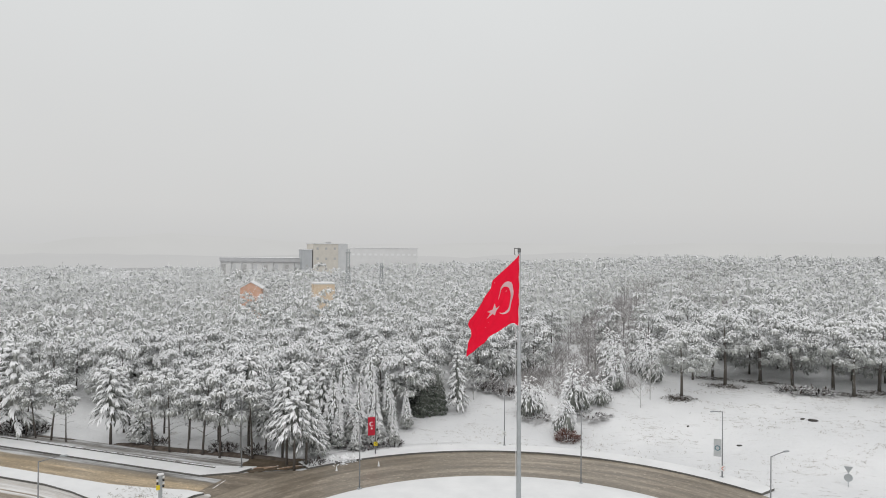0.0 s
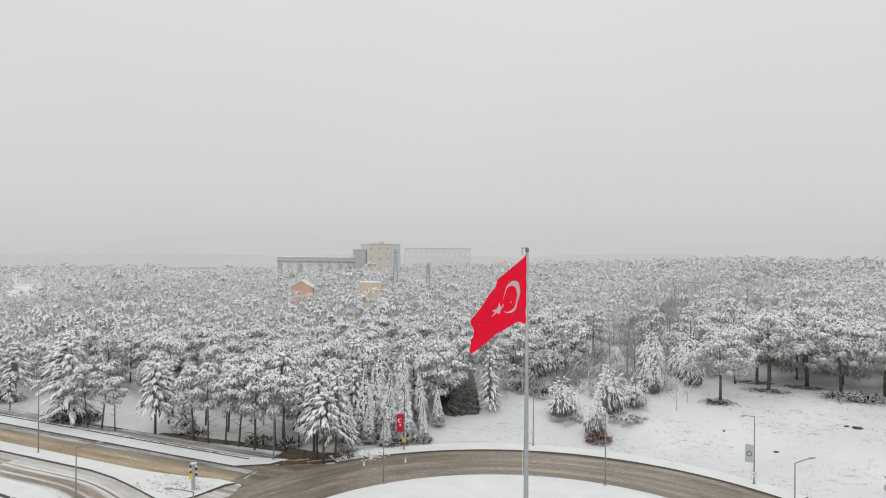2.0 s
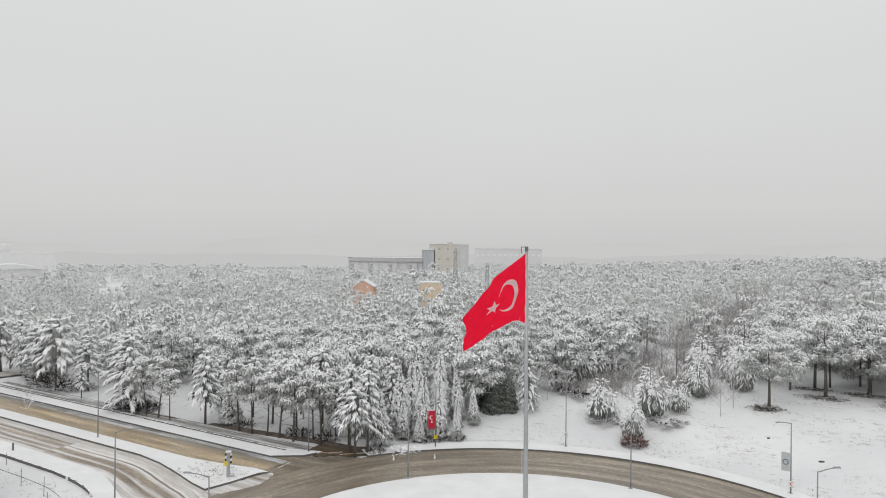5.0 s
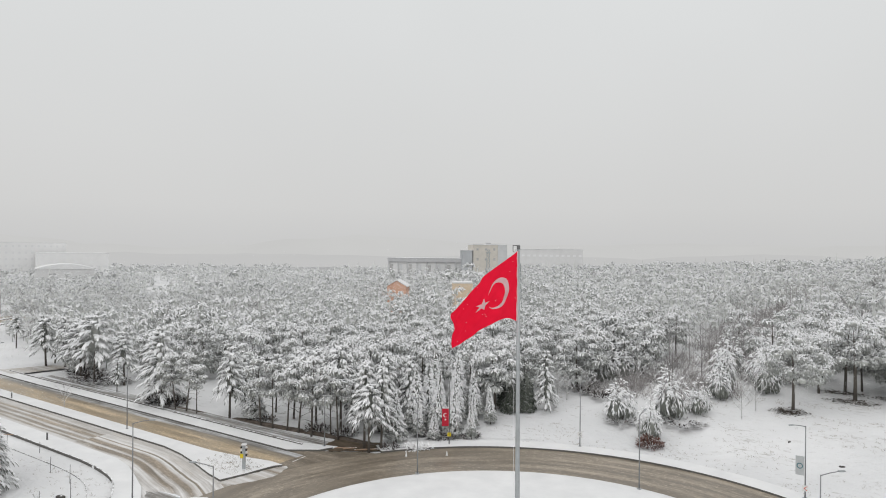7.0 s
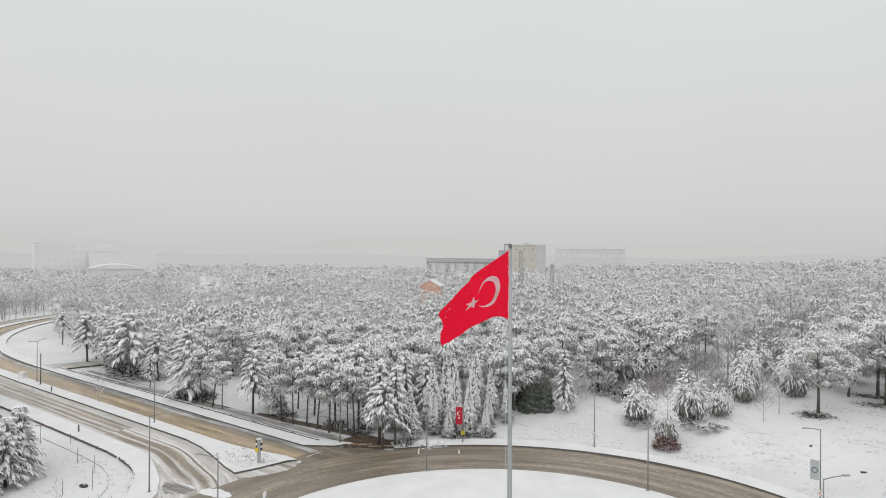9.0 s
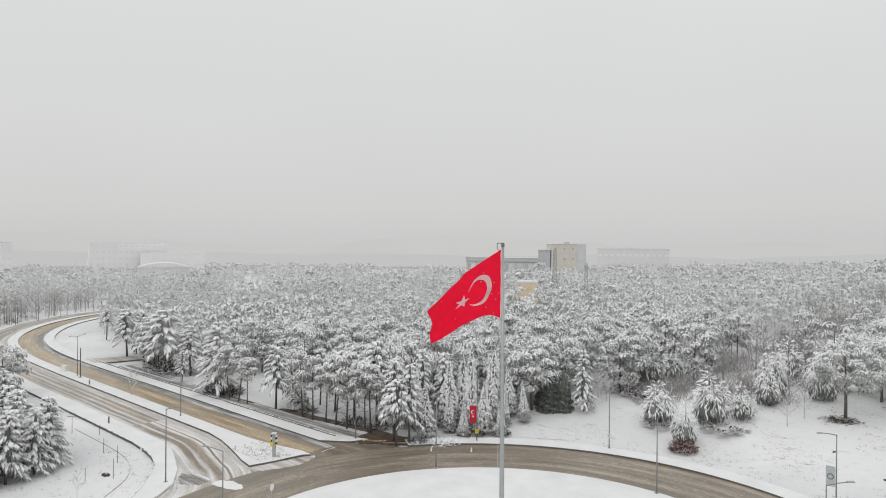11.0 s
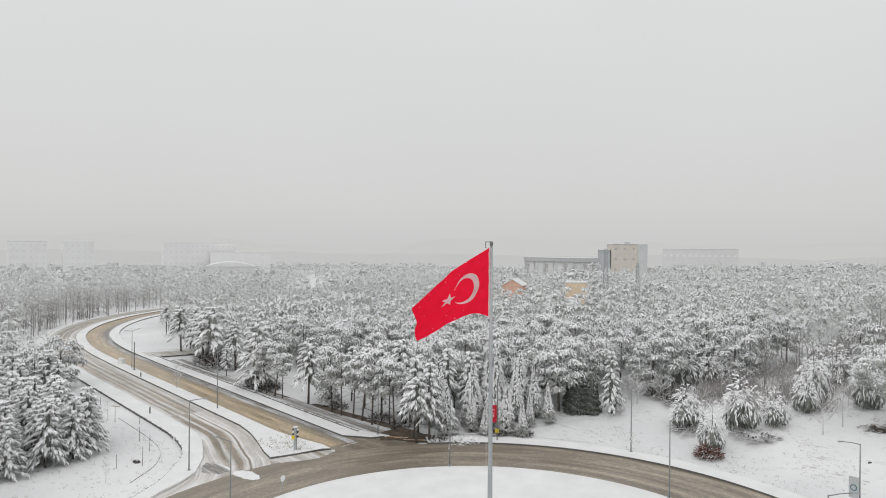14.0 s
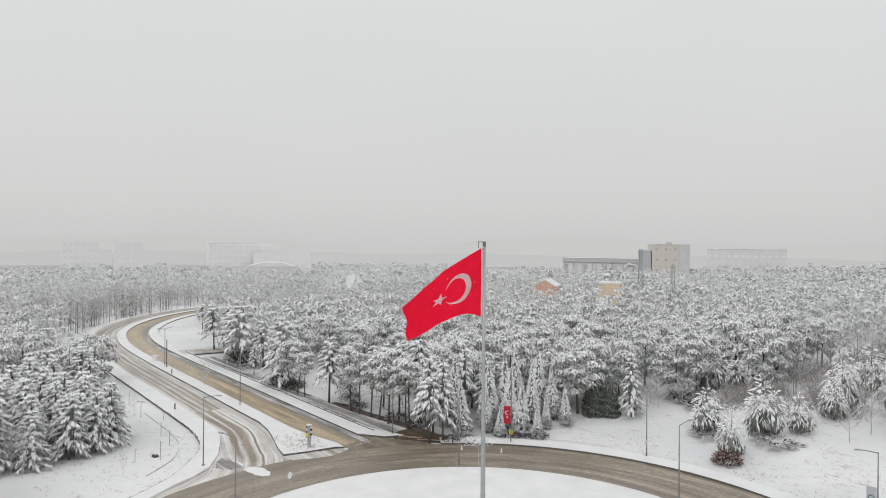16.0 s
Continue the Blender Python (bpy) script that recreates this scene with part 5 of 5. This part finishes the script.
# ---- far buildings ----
# Far walls, fascias and panes are paled: distance haze mixed into their base colours.
M_PLASTER = plain("hazed_buff_render", (0.63, 0.595, 0.54), 0.9, 0, 0.06, 0.4)
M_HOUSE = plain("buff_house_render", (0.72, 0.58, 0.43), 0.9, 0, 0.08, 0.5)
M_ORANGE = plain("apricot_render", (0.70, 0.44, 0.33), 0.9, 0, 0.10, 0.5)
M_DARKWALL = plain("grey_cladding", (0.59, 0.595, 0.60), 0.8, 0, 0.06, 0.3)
M_ANNEX = plain("hazed_dark_cladding", (0.48, 0.495, 0.51), 0.8, 0, 0.06, 0.3)
M_PALEWALL = plain("hazed_concrete", (0.67, 0.667, 0.665), 0.9, 0, 0.04, 0.2)
M_FAINTWALL = plain("haze_white_concrete", (0.81, 0.808, 0.805), 0.9, 0, 0.03, 0.2)
M_FASCIA = plain("hazed_grey_fascia", (0.49, 0.49, 0.50), 0.8, 0, 0.06, 0.3)
M_ROOF = snow_clean("roof_snow", 0.1)
M_PALEGLASS = plain("hazed_window", (0.75, 0.75, 0.755), 0.3, 0, 0.05, 0.8)
M_GLASS = plain("hazed_dim_window", (0.46, 0.455, 0.45), 0.25, 0, 0.2, 0.8)


def block(name, label, x, y, turn, w, d, top, wall, storeys=3, bays=4, window=(1.3, 1.4), z=None, overhang=0.4):
    z = land(x, y) - 0.3 if z is None else z
    ob = thing(name, label, "building", at=pose(x, y, z, 0, 0, turn))
    h = top - z
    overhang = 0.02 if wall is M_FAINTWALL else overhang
    part("wall", boxed(0, w, 0, d, 0, h - 0.5), wall, ob)
    part("roof", boxed(-overhang, w + overhang, -overhang, d + overhang, h - 0.5, h, 0.1), M_ROOF, ob, "snow-covered roof")
    for s in range(storeys):
        for b in range(bays):
            cx, cz = w * (b + 0.5) / bays, (h - 0.5) * (s + 0.55) / storeys
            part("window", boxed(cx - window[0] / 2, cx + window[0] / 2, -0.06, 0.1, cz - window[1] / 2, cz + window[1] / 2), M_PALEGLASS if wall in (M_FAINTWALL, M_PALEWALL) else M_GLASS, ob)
    return ob


OFFICE = block("office_block", "tall buff office block with a grey side face beyond the wood", -212.5, 361.5, 42, 21.5, 20, 28.7, M_PLASTER, 4, 4)
# Added grey slab on the front stands in for the block's shaded side.
part("clad_bay", boxed(15.6, 21.52, -0.35, 0.4, 0, 28.7 - OFFICE.matrix_basis.translation.z - 0.4, 0.03), M_DARKWALL, OFFICE, "grey slab in place of the shaded side face")
part("rooftop_plant", boxed(8.6, 11.6, 2, 4.5, 28.7 - OFFICE.matrix_basis.translation.z, 29.6 - OFFICE.matrix_basis.translation.z, 0.1), M_FASCIA, OFFICE, "small grey plant box on the roof")
block("tower_annex", "dark grey clad stair tower beside the office block", -217.6, 357.0, 42, 6.2, 10, 25, M_ANNEX, 1, 1)


def long_shed(x, y, turn, length, top):
    z = land(x, y) - 0.3
    h = top - z
    ob = thing("long_shed", "long low shed with a grey fascia over pale bays", "building", at=pose(x, y, z, 0, 0, turn))
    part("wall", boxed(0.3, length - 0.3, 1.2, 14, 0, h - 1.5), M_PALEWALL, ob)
    part("fascia", boxed(0, length, 0, 15, h - 2.7, h - 0.25, 0.05), M_FASCIA, ob, "grey roof fascia")
    part("roof", boxed(-0.2, length + 0.2, -0.2, 15.2, h - 0.25, h, 0.05), M_ROOF, ob, "snow-covered flat roof")
    for k in range(10):
        cx = 0.3 + (length - 0.9) * k / 9
        part("pillar", boxed(cx, cx + 0.5, 0.2, 0.7, 0, h - 2.7), M_DARKWALL, ob)
    for k in range(9):
        cx = 1.4 + (length - 0.9) * k / 9
        part("door", boxed(cx, cx + 2.2, 1.14, 1.3, 0.2, h - 4.4), M_DARKWALL if k % 2 else M_GLASS, ob)


long_shed(-271, 348, 15, 61, 19.6)


def gabled(name, label, x, y, turn, w, d, eaves, ridge_z, wall):
    z = land(x, y) - 0.3
    ob = thing(name, label, "house", at=pose(x, y, z, 0, 0, turn))
    e, t = eaves - z, ridge_z - z
    bm = bmesh.new()
    a = [bm.verts.new(p) for p in ((0, 0, 0), (w, 0, 0), (w, 0, e), (w / 2, 0, t - 0.12), (0, 0, e))]
    face = bm.faces.new(a)
    out = bmesh.ops.extrude_face_region(bm, geom=[face])
    for q in out["geom"]:
        if isinstance(q, bmesh.types.BMVert):
            q.co.y += d
    bmesh.ops.recalc_face_normals(bm, faces=bm.faces[:])
    part("wall", bm, wall, ob)
    for s in (-1, 1):
        v = []
        for yy in (-0.4, d + 0.4):
            for up in (0.0, 0.3):
                v += [(w / 2, yy, t + up), (w / 2 + s * (w / 2 + 0.5), yy, e - 0.45 + up)]
        put("roof_slope", raw("roof_slope", v, [(0, 1, 3, 2), (4, 6, 7, 5), (0, 4, 5, 1), (2, 3, 7, 6), (1, 5, 7, 3), (0, 2, 6, 4)]), M_ROOF, ob, "snow-covered roof slope")
    part("window", boxed(w * 0.35, w * 0.65, -0.05, 0.1, e * 0.45, e * 0.45 + 1.3), M_GLASS, ob)




def vaulted(x, y, turn, w, d, eaves, rise):
    """A long hall under a low arched roof."""
    z = land(x, y) - 0.3
    e = eaves - z
    ob = thing("arched_hall", "long low hall under a wide arched snow-covered roof", "building", at=pose(x, y, z, 0, 0, turn))
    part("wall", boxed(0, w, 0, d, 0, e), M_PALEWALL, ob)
    n = 16
    arch = [(w * k / n, e + 0.25 + rise * (1 - (2 * k / n - 1) ** 2)) for k in range(n + 1)]
    v = [(px, yy, pz) for yy in (-0.5, d + 0.5) for px, pz in arch] + [(0, -0.5, e), (w, -0.5, e), (0, d + 0.5, e), (w, d + 0.5, e)]
    m, c = n + 1, 2 * (n + 1)
    f = [(k, k + 1, m + k + 1, m + k) for k in range(n)] + [(c, c + 1) + tuple(range(n, -1, -1)), tuple(range(m, 2 * m)) + (c + 3, c + 2), (c, c + 2, c + 3, c + 1)]
    put("roof", raw("roof", v, f), M_ROOF, ob, "arched snow-covered roof")
    for k in range(5):
        cx = w * (k + 0.5) / 5
        part("window", boxed(cx - 1.5, cx + 1.5, -0.06, 0.1, e * 0.5, e * 0.5 + 1.2), M_PALEGLASS, ob)


vaulted(-391, 183, 66, 30, 22, 12.0, 2.6)
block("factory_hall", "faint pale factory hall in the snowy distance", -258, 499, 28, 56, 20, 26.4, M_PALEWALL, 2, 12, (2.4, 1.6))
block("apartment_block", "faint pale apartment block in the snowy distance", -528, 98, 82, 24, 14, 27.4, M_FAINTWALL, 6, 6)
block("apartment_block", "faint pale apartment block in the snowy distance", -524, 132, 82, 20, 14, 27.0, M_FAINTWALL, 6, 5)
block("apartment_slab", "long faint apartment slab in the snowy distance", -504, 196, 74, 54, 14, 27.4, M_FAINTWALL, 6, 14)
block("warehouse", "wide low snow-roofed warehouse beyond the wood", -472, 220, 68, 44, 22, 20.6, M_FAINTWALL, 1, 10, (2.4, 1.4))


def pylon(x, y, top, wide):
    """A lattice mast: four leaning legs with crossed braces."""
    z0 = land(x, y)
    h = top - z0
    ob = thing("lattice_mast", "grey steel lattice mast rising from the wood", "mast", "lattice masts", at=pose(x, y, z0 - 0.3, 0, 0, 30))
    half = lambda z: wide * (1 - 0.65 * z / h) / 2  # noqa: E731
    for sx in (-1, 1):
        for sy in (-1, 1):
            put("leg", raw("leg", *tube([(sx * half(0), sy * half(0), 0), (sx * half(h), sy * half(h), h)], [0.13, 0.10], 5)), M_STEEL, ob)
    pieces = []
    n = int(h / 1.8)
    for k in range(n):
        a, b = h * k / n, h * (k + 1) / n
        for q in range(4):
            c, d = ((-1, -1), (1, -1), (1, 1), (-1, 1))[q], ((1, -1), (1, 1), (-1, 1), (-1, -1))[q]
            pieces.append(tube([(c[0] * half(a), c[1] * half(a), a), (d[0] * half(b), d[1] * half(b), b)], [0.085, 0.085], 3))
            pieces.append(tube([(c[0] * half(b), c[1] * half(b), b), (d[0] * half(b), d[1] * half(b), b)], [0.085, 0.085], 3))
    put("bracing", raw("bracing", *joined(pieces)), M_STEEL, ob)
    put("platform", raw("platform", *tube([(0, 0, h - 1.2), (0, 0, h - 0.9)], [wide * 0.4, wide * 0.4], 10)), M_STEEL, ob)


pylon(-103, 196.6, 25.5, 2.2)
pylon(-90.2, 194.8, 21.1, 1.8)
block("cottage", "small buff flat-roofed house among the pines", -105.5, 179.2, 36, 6.3, 7, 15.0, M_HOUSE, 1, 1, (0.9, 1.0), overhang=0.15)
gabled("gabled_house", "small apricot gabled house with a snowy roof", -131.5, 178.5, 30, 6.4, 8, 12.9, 14.6, M_ORANGE)


# ---- distant ridges that close the view ----
def hill_ring(name, radius, base, rise, seed, colour, label):
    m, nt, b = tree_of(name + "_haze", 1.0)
    # Black base with steady emission: the ridges glow at the horizon haze's tone.
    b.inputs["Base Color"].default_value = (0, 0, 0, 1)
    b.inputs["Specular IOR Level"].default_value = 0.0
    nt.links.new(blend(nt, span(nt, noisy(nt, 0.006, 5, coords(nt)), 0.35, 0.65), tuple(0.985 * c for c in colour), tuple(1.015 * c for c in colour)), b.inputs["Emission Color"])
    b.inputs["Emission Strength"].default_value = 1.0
    v, f, n = [], [], 90
    for i in range(n + 1):
        a = radians(55 + 135 * i / n)
        top = rise * (0.55 + 0.45 * noise.noise((i * 0.09, seed, 0)) + 0.12 * noise.noise((i * 0.5, seed, 4)))
        for r, z in ((radius, base), (radius + 60, base + top * 0.75), (radius + 140, base + top), (radius + 300, base - 5)):
            v.append((r * math.cos(a), r * math.sin(a), z))
    for i in range(n):
        for k in range(3):
            f.append((4 * i + k, 4 * i + k + 1, 4 * i + k + 5, 4 * i + k + 4))
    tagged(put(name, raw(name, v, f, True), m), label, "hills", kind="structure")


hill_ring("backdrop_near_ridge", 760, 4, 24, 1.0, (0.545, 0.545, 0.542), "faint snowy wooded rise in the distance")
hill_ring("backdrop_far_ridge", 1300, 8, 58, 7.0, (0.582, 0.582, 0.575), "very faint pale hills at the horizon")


# ---- signs ----
M_YELLOW = plain("yellow_sign", (0.70, 0.55, 0.03), 0.5, 0, 0.08)
M_BLACK = plain("black_paint", (0.03, 0.03, 0.03), 0.5)
M_SIGNWHITE = plain("white_sign", (0.75, 0.75, 0.74), 0.5, 0, 0.05)
M_SIGNRED = plain("red_sign", (0.55, 0.06, 0.04), 0.5, 0, 0.1)
M_GREYCLOTH = plain("pale_grey_banner", (0.50, 0.52, 0.53), 0.8, 0, 0.06)
M_TEAL = plain("teal_print", (0.10, 0.20, 0.24), 0.7)


def chevron_board(parent, z, side, board, mark):
    part("sign_board", boxed(-side / 2, side / 2, -0.10, -0.07, z - side / 2, z + side / 2, 0.008), board, parent, "square chevron board")
    v, f = [], []
    for s in (1, -1):
        n = len(v)
        v += [(side * 0.20, -0.108, z + s * side * 0.36), (side * 0.36, -0.108, z + s * side * 0.36), (-side * 0.06, -0.108, z), (-side * 0.22, -0.108, z)]
        f.append((n, n + 1, n + 2, n + 3))
    put("chevron", raw("chevron", v, f), mark, parent, "single arrow chevron")


def disc(x, y, z, r, n=28):
    return [(x + r * math.cos(2 * math.pi * k / n), y, z + r * math.sin(2 * math.pi * k / n)) for k in range(n)], [tuple(range(n))]


M_BANNER = plain("wet_red_banner", (0.50, 0.016, 0.04), 0.7, 0.0, 0.1, 1.0)


def banner_post():
    ob = thing("banner_post", "steel post with a red crescent banner and yellow chevron sign", "post", at=pose(-36.2, 75.5, 0.15, 0, 0, 35))
    put("post", raw("post", *tube([(0, 0, -0.1), (0, 0, 8.0)], [0.07, 0.05], 8), True), M_DARKSTEEL, ob)
    b = part("banner", boxed(-0.95, -0.08, -0.03, 0.0, 2.35, 4.6, 0.01), M_BANNER, ob, "narrow red vertical banner")
    v, f = [], []
    n = 20
    for k in range(n + 1):
        a = radians(40 + 280 * k / n)
        v += [(-0.52 + 0.27 * math.cos(a), -0.036, 3.75 + 0.27 * math.sin(a)), (-0.46 + 0.21 * math.cos(a), -0.036, 3.75 + 0.21 * math.sin(a))]
    f = [(2 * k, 2 * k + 1, 2 * k + 3, 2 * k + 2) for k in range(n)]
    put("crescent", raw("crescent", v, f), M_WHITE, b)
    put("star", raw("star", *disc(-0.5, -0.036, 3.2, 0.11, 10)), M_WHITE, b)
    chevron_board(ob, 1.3, 0.48, M_YELLOW, M_BLACK)


banner_post()


def signed_lamp(x, y, turn, z, banner):
    """Boards that hang on a street lamp's post."""
    ob = thing("lamp_sign", "white chevron board fixed to a lamp post" if not banner else "grey banner and chevron board fixed to a lamp post", "sign", at=pose(x, y, 0.15, 0, 0, turn))
    chevron_board(ob, z, 0.6, M_SIGNWHITE, M_SIGNRED if banner else M_BLACK)
    part("bracket", boxed(-0.12, 0.12, -0.075, 0.0, z - 0.05, z + 0.05), M_STEEL, ob)
    if banner:
        b = part("banner", boxed(-0.9, -0.1, -0.02, 0.01, 2.3, 4.25, 0.008), M_GREYCLOTH, ob, "pale grey vertical banner")
        put("emblem", raw("emblem", *disc(-0.5, -0.026, 3.25, 0.3)), M_TEAL, b, "round teal emblem")
        put("emblem_centre", raw("emblem_centre", *disc(-0.5, -0.031, 3.25, 0.2)), M_GREYCLOTH, b)


signed_lamp(-22.2, 84.6, 5, 1.6, False)
signed_lamp(3.62, 81.4, 0, 1.05, True)


def nose_sign():
    ob = thing("direction_post", "square grey post with yellow and striped boards under a snow cap", "sign", at=pose(-49.3, 53.6, 0.2, 0, 0, 40) @ Matrix.Scale(0.88, 4))
    part("column", boxed(-0.2, 0.2, -0.2, 0.2, -0.1, 3.1, 0.03), M_STEEL, ob)
    part("snow_cap", boxed(-0.36, 0.36, -0.3, 0.3, 3.1, 3.26, 0.07), M_ISLAND, ob, "thick cap of snow")
    for k in range(4):
        part("striped_board", boxed(-0.42, -0.2, -0.16, 0.16, 1.75 + 0.33 * k, 1.95 + 0.33 * k, 0.02), M_BLACK if k % 2 else M_SIGNWHITE, ob)
        part("striped_board", boxed(0.2, 0.42, -0.16, 0.16, 1.75 + 0.33 * k, 1.95 + 0.33 * k, 0.02), M_BLACK if k % 2 == 0 else M_SIGNWHITE, ob)
    part("yellow_board", boxed(-0.44, -0.04, -0.27, -0.21, 1.5, 2.05, 0.01), M_YELLOW, ob, "yellow arrow board")


nose_sign()


def road_sign(name, label, x, y, z, turn, shapes, height):
    ob = thing(name, label, "road sign", at=pose(x, y, z, 0, 0, turn))
    put("post", raw("post", *tube([(0, 0, -0.1), (0, 0, height)], [0.035, 0.035], 8), True), M_STEEL, ob)
    for kind, zz, r, m in shapes:
        v, f = disc(0, -0.05, zz, r, 3 if kind == "tri" else 28)
        if kind == "tri":
            v = [(r * math.cos(math.pi * (-0.5 + 2 * k / 3)), -0.05, zz + r * math.sin(math.pi * (-0.5 + 2 * k / 3))) for k in range(3)]
        bm = bmesh.new()
        face = bm.faces.new([bm.verts.new(p) for p in v])
        out = bmesh.ops.extrude_face_region(bm, geom=[face])
        for q in out["geom"]:
            if isinstance(q, bmesh.types.BMVert):
                q.co.y += 0.02
        part("plate", bm, m, ob)
    return ob


road_sign("give_way_sign", "grey-backed give way and round sign on one post", 16.08, 82.1, 0.1, 0, (("tri", 2.25, 0.5, M_STEEL), ("round", 1.3, 0.42, M_STEEL)), 2.5)
road_sign("round_sign", "white-backed round sign at the island's edge", -37.0, 45.2, 0.3, 112, (("round", 1.5, 0.33, M_SIGNWHITE),), 1.6)


def marker(x, y):
    ob = thing("delineator", "small white snow-capped road marker post", "marker post", "road markers", at=pose(x, y, 0.0))
    put("stem", raw("stem", *tube([(0, 0, 0), (0, 0, 0.06), (0, 0, 0.5), (0, 0, 0.56)], [0.17, 0.12, 0.05, 0.02], 10), True), M_SIGNWHITE, ob)


for x, y in ((-37.9, 68.7), (-34.1, 71.9)):
    marker(x, y)


# ---- litter at the muddy corner ----
M_PLANK = snowy("weathered_plank", (0.28, 0.175, 0.115), (0.42, 0.29, 0.20), 1.0, 1.3, 0.85, 2.0)


def plank(x, y, length, turn, z=0.06):
    ob = thing("plank", "weathered brown plank lying in the mud", "plank", "planks at the corner", at=pose(x, y, z, 0, 1.5, turn))
    part("board", boxed(-length / 2, length / 2, -0.11, 0.11, 0, 0.07, 0.01), M_PLANK, ob)


for x, y, ln, turn in ((-43.6, 67.6, 2.6, 52), (-43.2, 68.0, 2.4, 48), (-46.6, 66.3, 2.2, 35), (-46.1, 66.6, 2.5, 41), (-45.4, 66.9, 1.8, 60)):
    plank(x, y, ln, turn)


def brush_pile(x, y, wide, high, label):
    ob = thing("brush_pile", label, "brush pile", "cut brush", at=Matrix.LocRotScale((x, y, land(x, y)), None, (wide, wide, high)))
    put("tangle", raw("tangle", *tuft_dome(RNG, 120, 1.0, 0.7, 0.8), True), M_TWIG, ob)


brush_pile(-39.4, 71.6, 1.3, 0.7, "low pile of snow-dusted cut branches beside the road")
brush_pile(-38.2, 73.0, 1.1, 0.6, "low pile of snow-dusted cut branches beside the road")


# ---- stakes, bollards and the drive into the wood ----
def stake(x, y, high, cross=False):
    ob = thing("stake", "thin grey stake with a crossbar standing in the snow" if cross else "thin grey planting stake standing in the snow", "stake", "stakes in the snowy garden", at=pose(x, y, land(x, y), 0, 0, 30))
    put("pole", raw("pole", *tube([(0, 0, -0.1), (0.03, 0, high)], [0.032, 0.026], 6), True), M_DARKSTEEL, ob)
    if cross:
        part("crossbar", boxed(-0.75, 0.75, -0.03, 0.03, high - 0.06, high + 0.02, 0.01), M_PLANK, ob, "short crossbar with snow on it")


for x, y, h, cross in ((-66.2, 40.7, 1.8, False), (-61.1, 40.3, 2.0, False), (-55.9, 37.8, 2.2, False), (-77.9, 41.1, 2.3, True), (-87.0, 41.6, 2.0, False), (-74.7, 43.4, 1.4, False), (-56.6, 35.2, 1.6, False)):
    stake(x, y, h, cross)


def bollard(x, y, high, z):
    ob = thing("bollard", "short dark post capped with snow beside the road", "bollard", at=pose(x, y, z))
    put("shank", raw("shank", *tube([(0, 0, -0.1), (0, 0, high), (0, 0, high + 0.05)], [0.11, 0.10, 0.05], 10), True), M_DARKSTEEL, ob)
    put("snow_cap", raw("snow_cap", *tube([(0, 0, high + 0.03), (0, 0, high + 0.10), (0, 0, high + 0.16)], [0.13, 0.12, 0.03], 10), True), M_ISLAND, ob, "small cap of snow")


bollard(-78.9, 46.2, 0.9, 0.22)
bollard(-108.5, 54.3, 0.9, 0.2)


def sign_mast():
    ob = thing("sign_mast", "dark round mast standing on the snowy median", "mast", at=pose(-116.6, 55.6, 0.2))
    put("shaft", raw("shaft", *tube([(0, 0, -0.1), (0, 0, 3.2), (0, 0, 5.6)], [0.11, 0.10, 0.09], 12), True), M_DARKSTEEL, ob)
    part("base_plate", boxed(-0.3, 0.3, -0.3, 0.3, 0.0, 0.1, 0.02), M_STEEL, ob)


sign_mast()


def cable_box():
    ob = thing("cable_box", "low white utility box under snow on the median", "utility box", at=pose(-126.0, 56.0, 0.2, 0, 0, 8))
    part("cabinet", boxed(-0.9, 0.9, -0.4, 0.4, -0.05, 0.9, 0.03), M_SIGNWHITE, ob)
    part("snow_cap", boxed(-0.95, 0.95, -0.45, 0.45, 0.9, 1.05, 0.06), M_ISLAND, ob, "thick cap of snow")


cable_box()
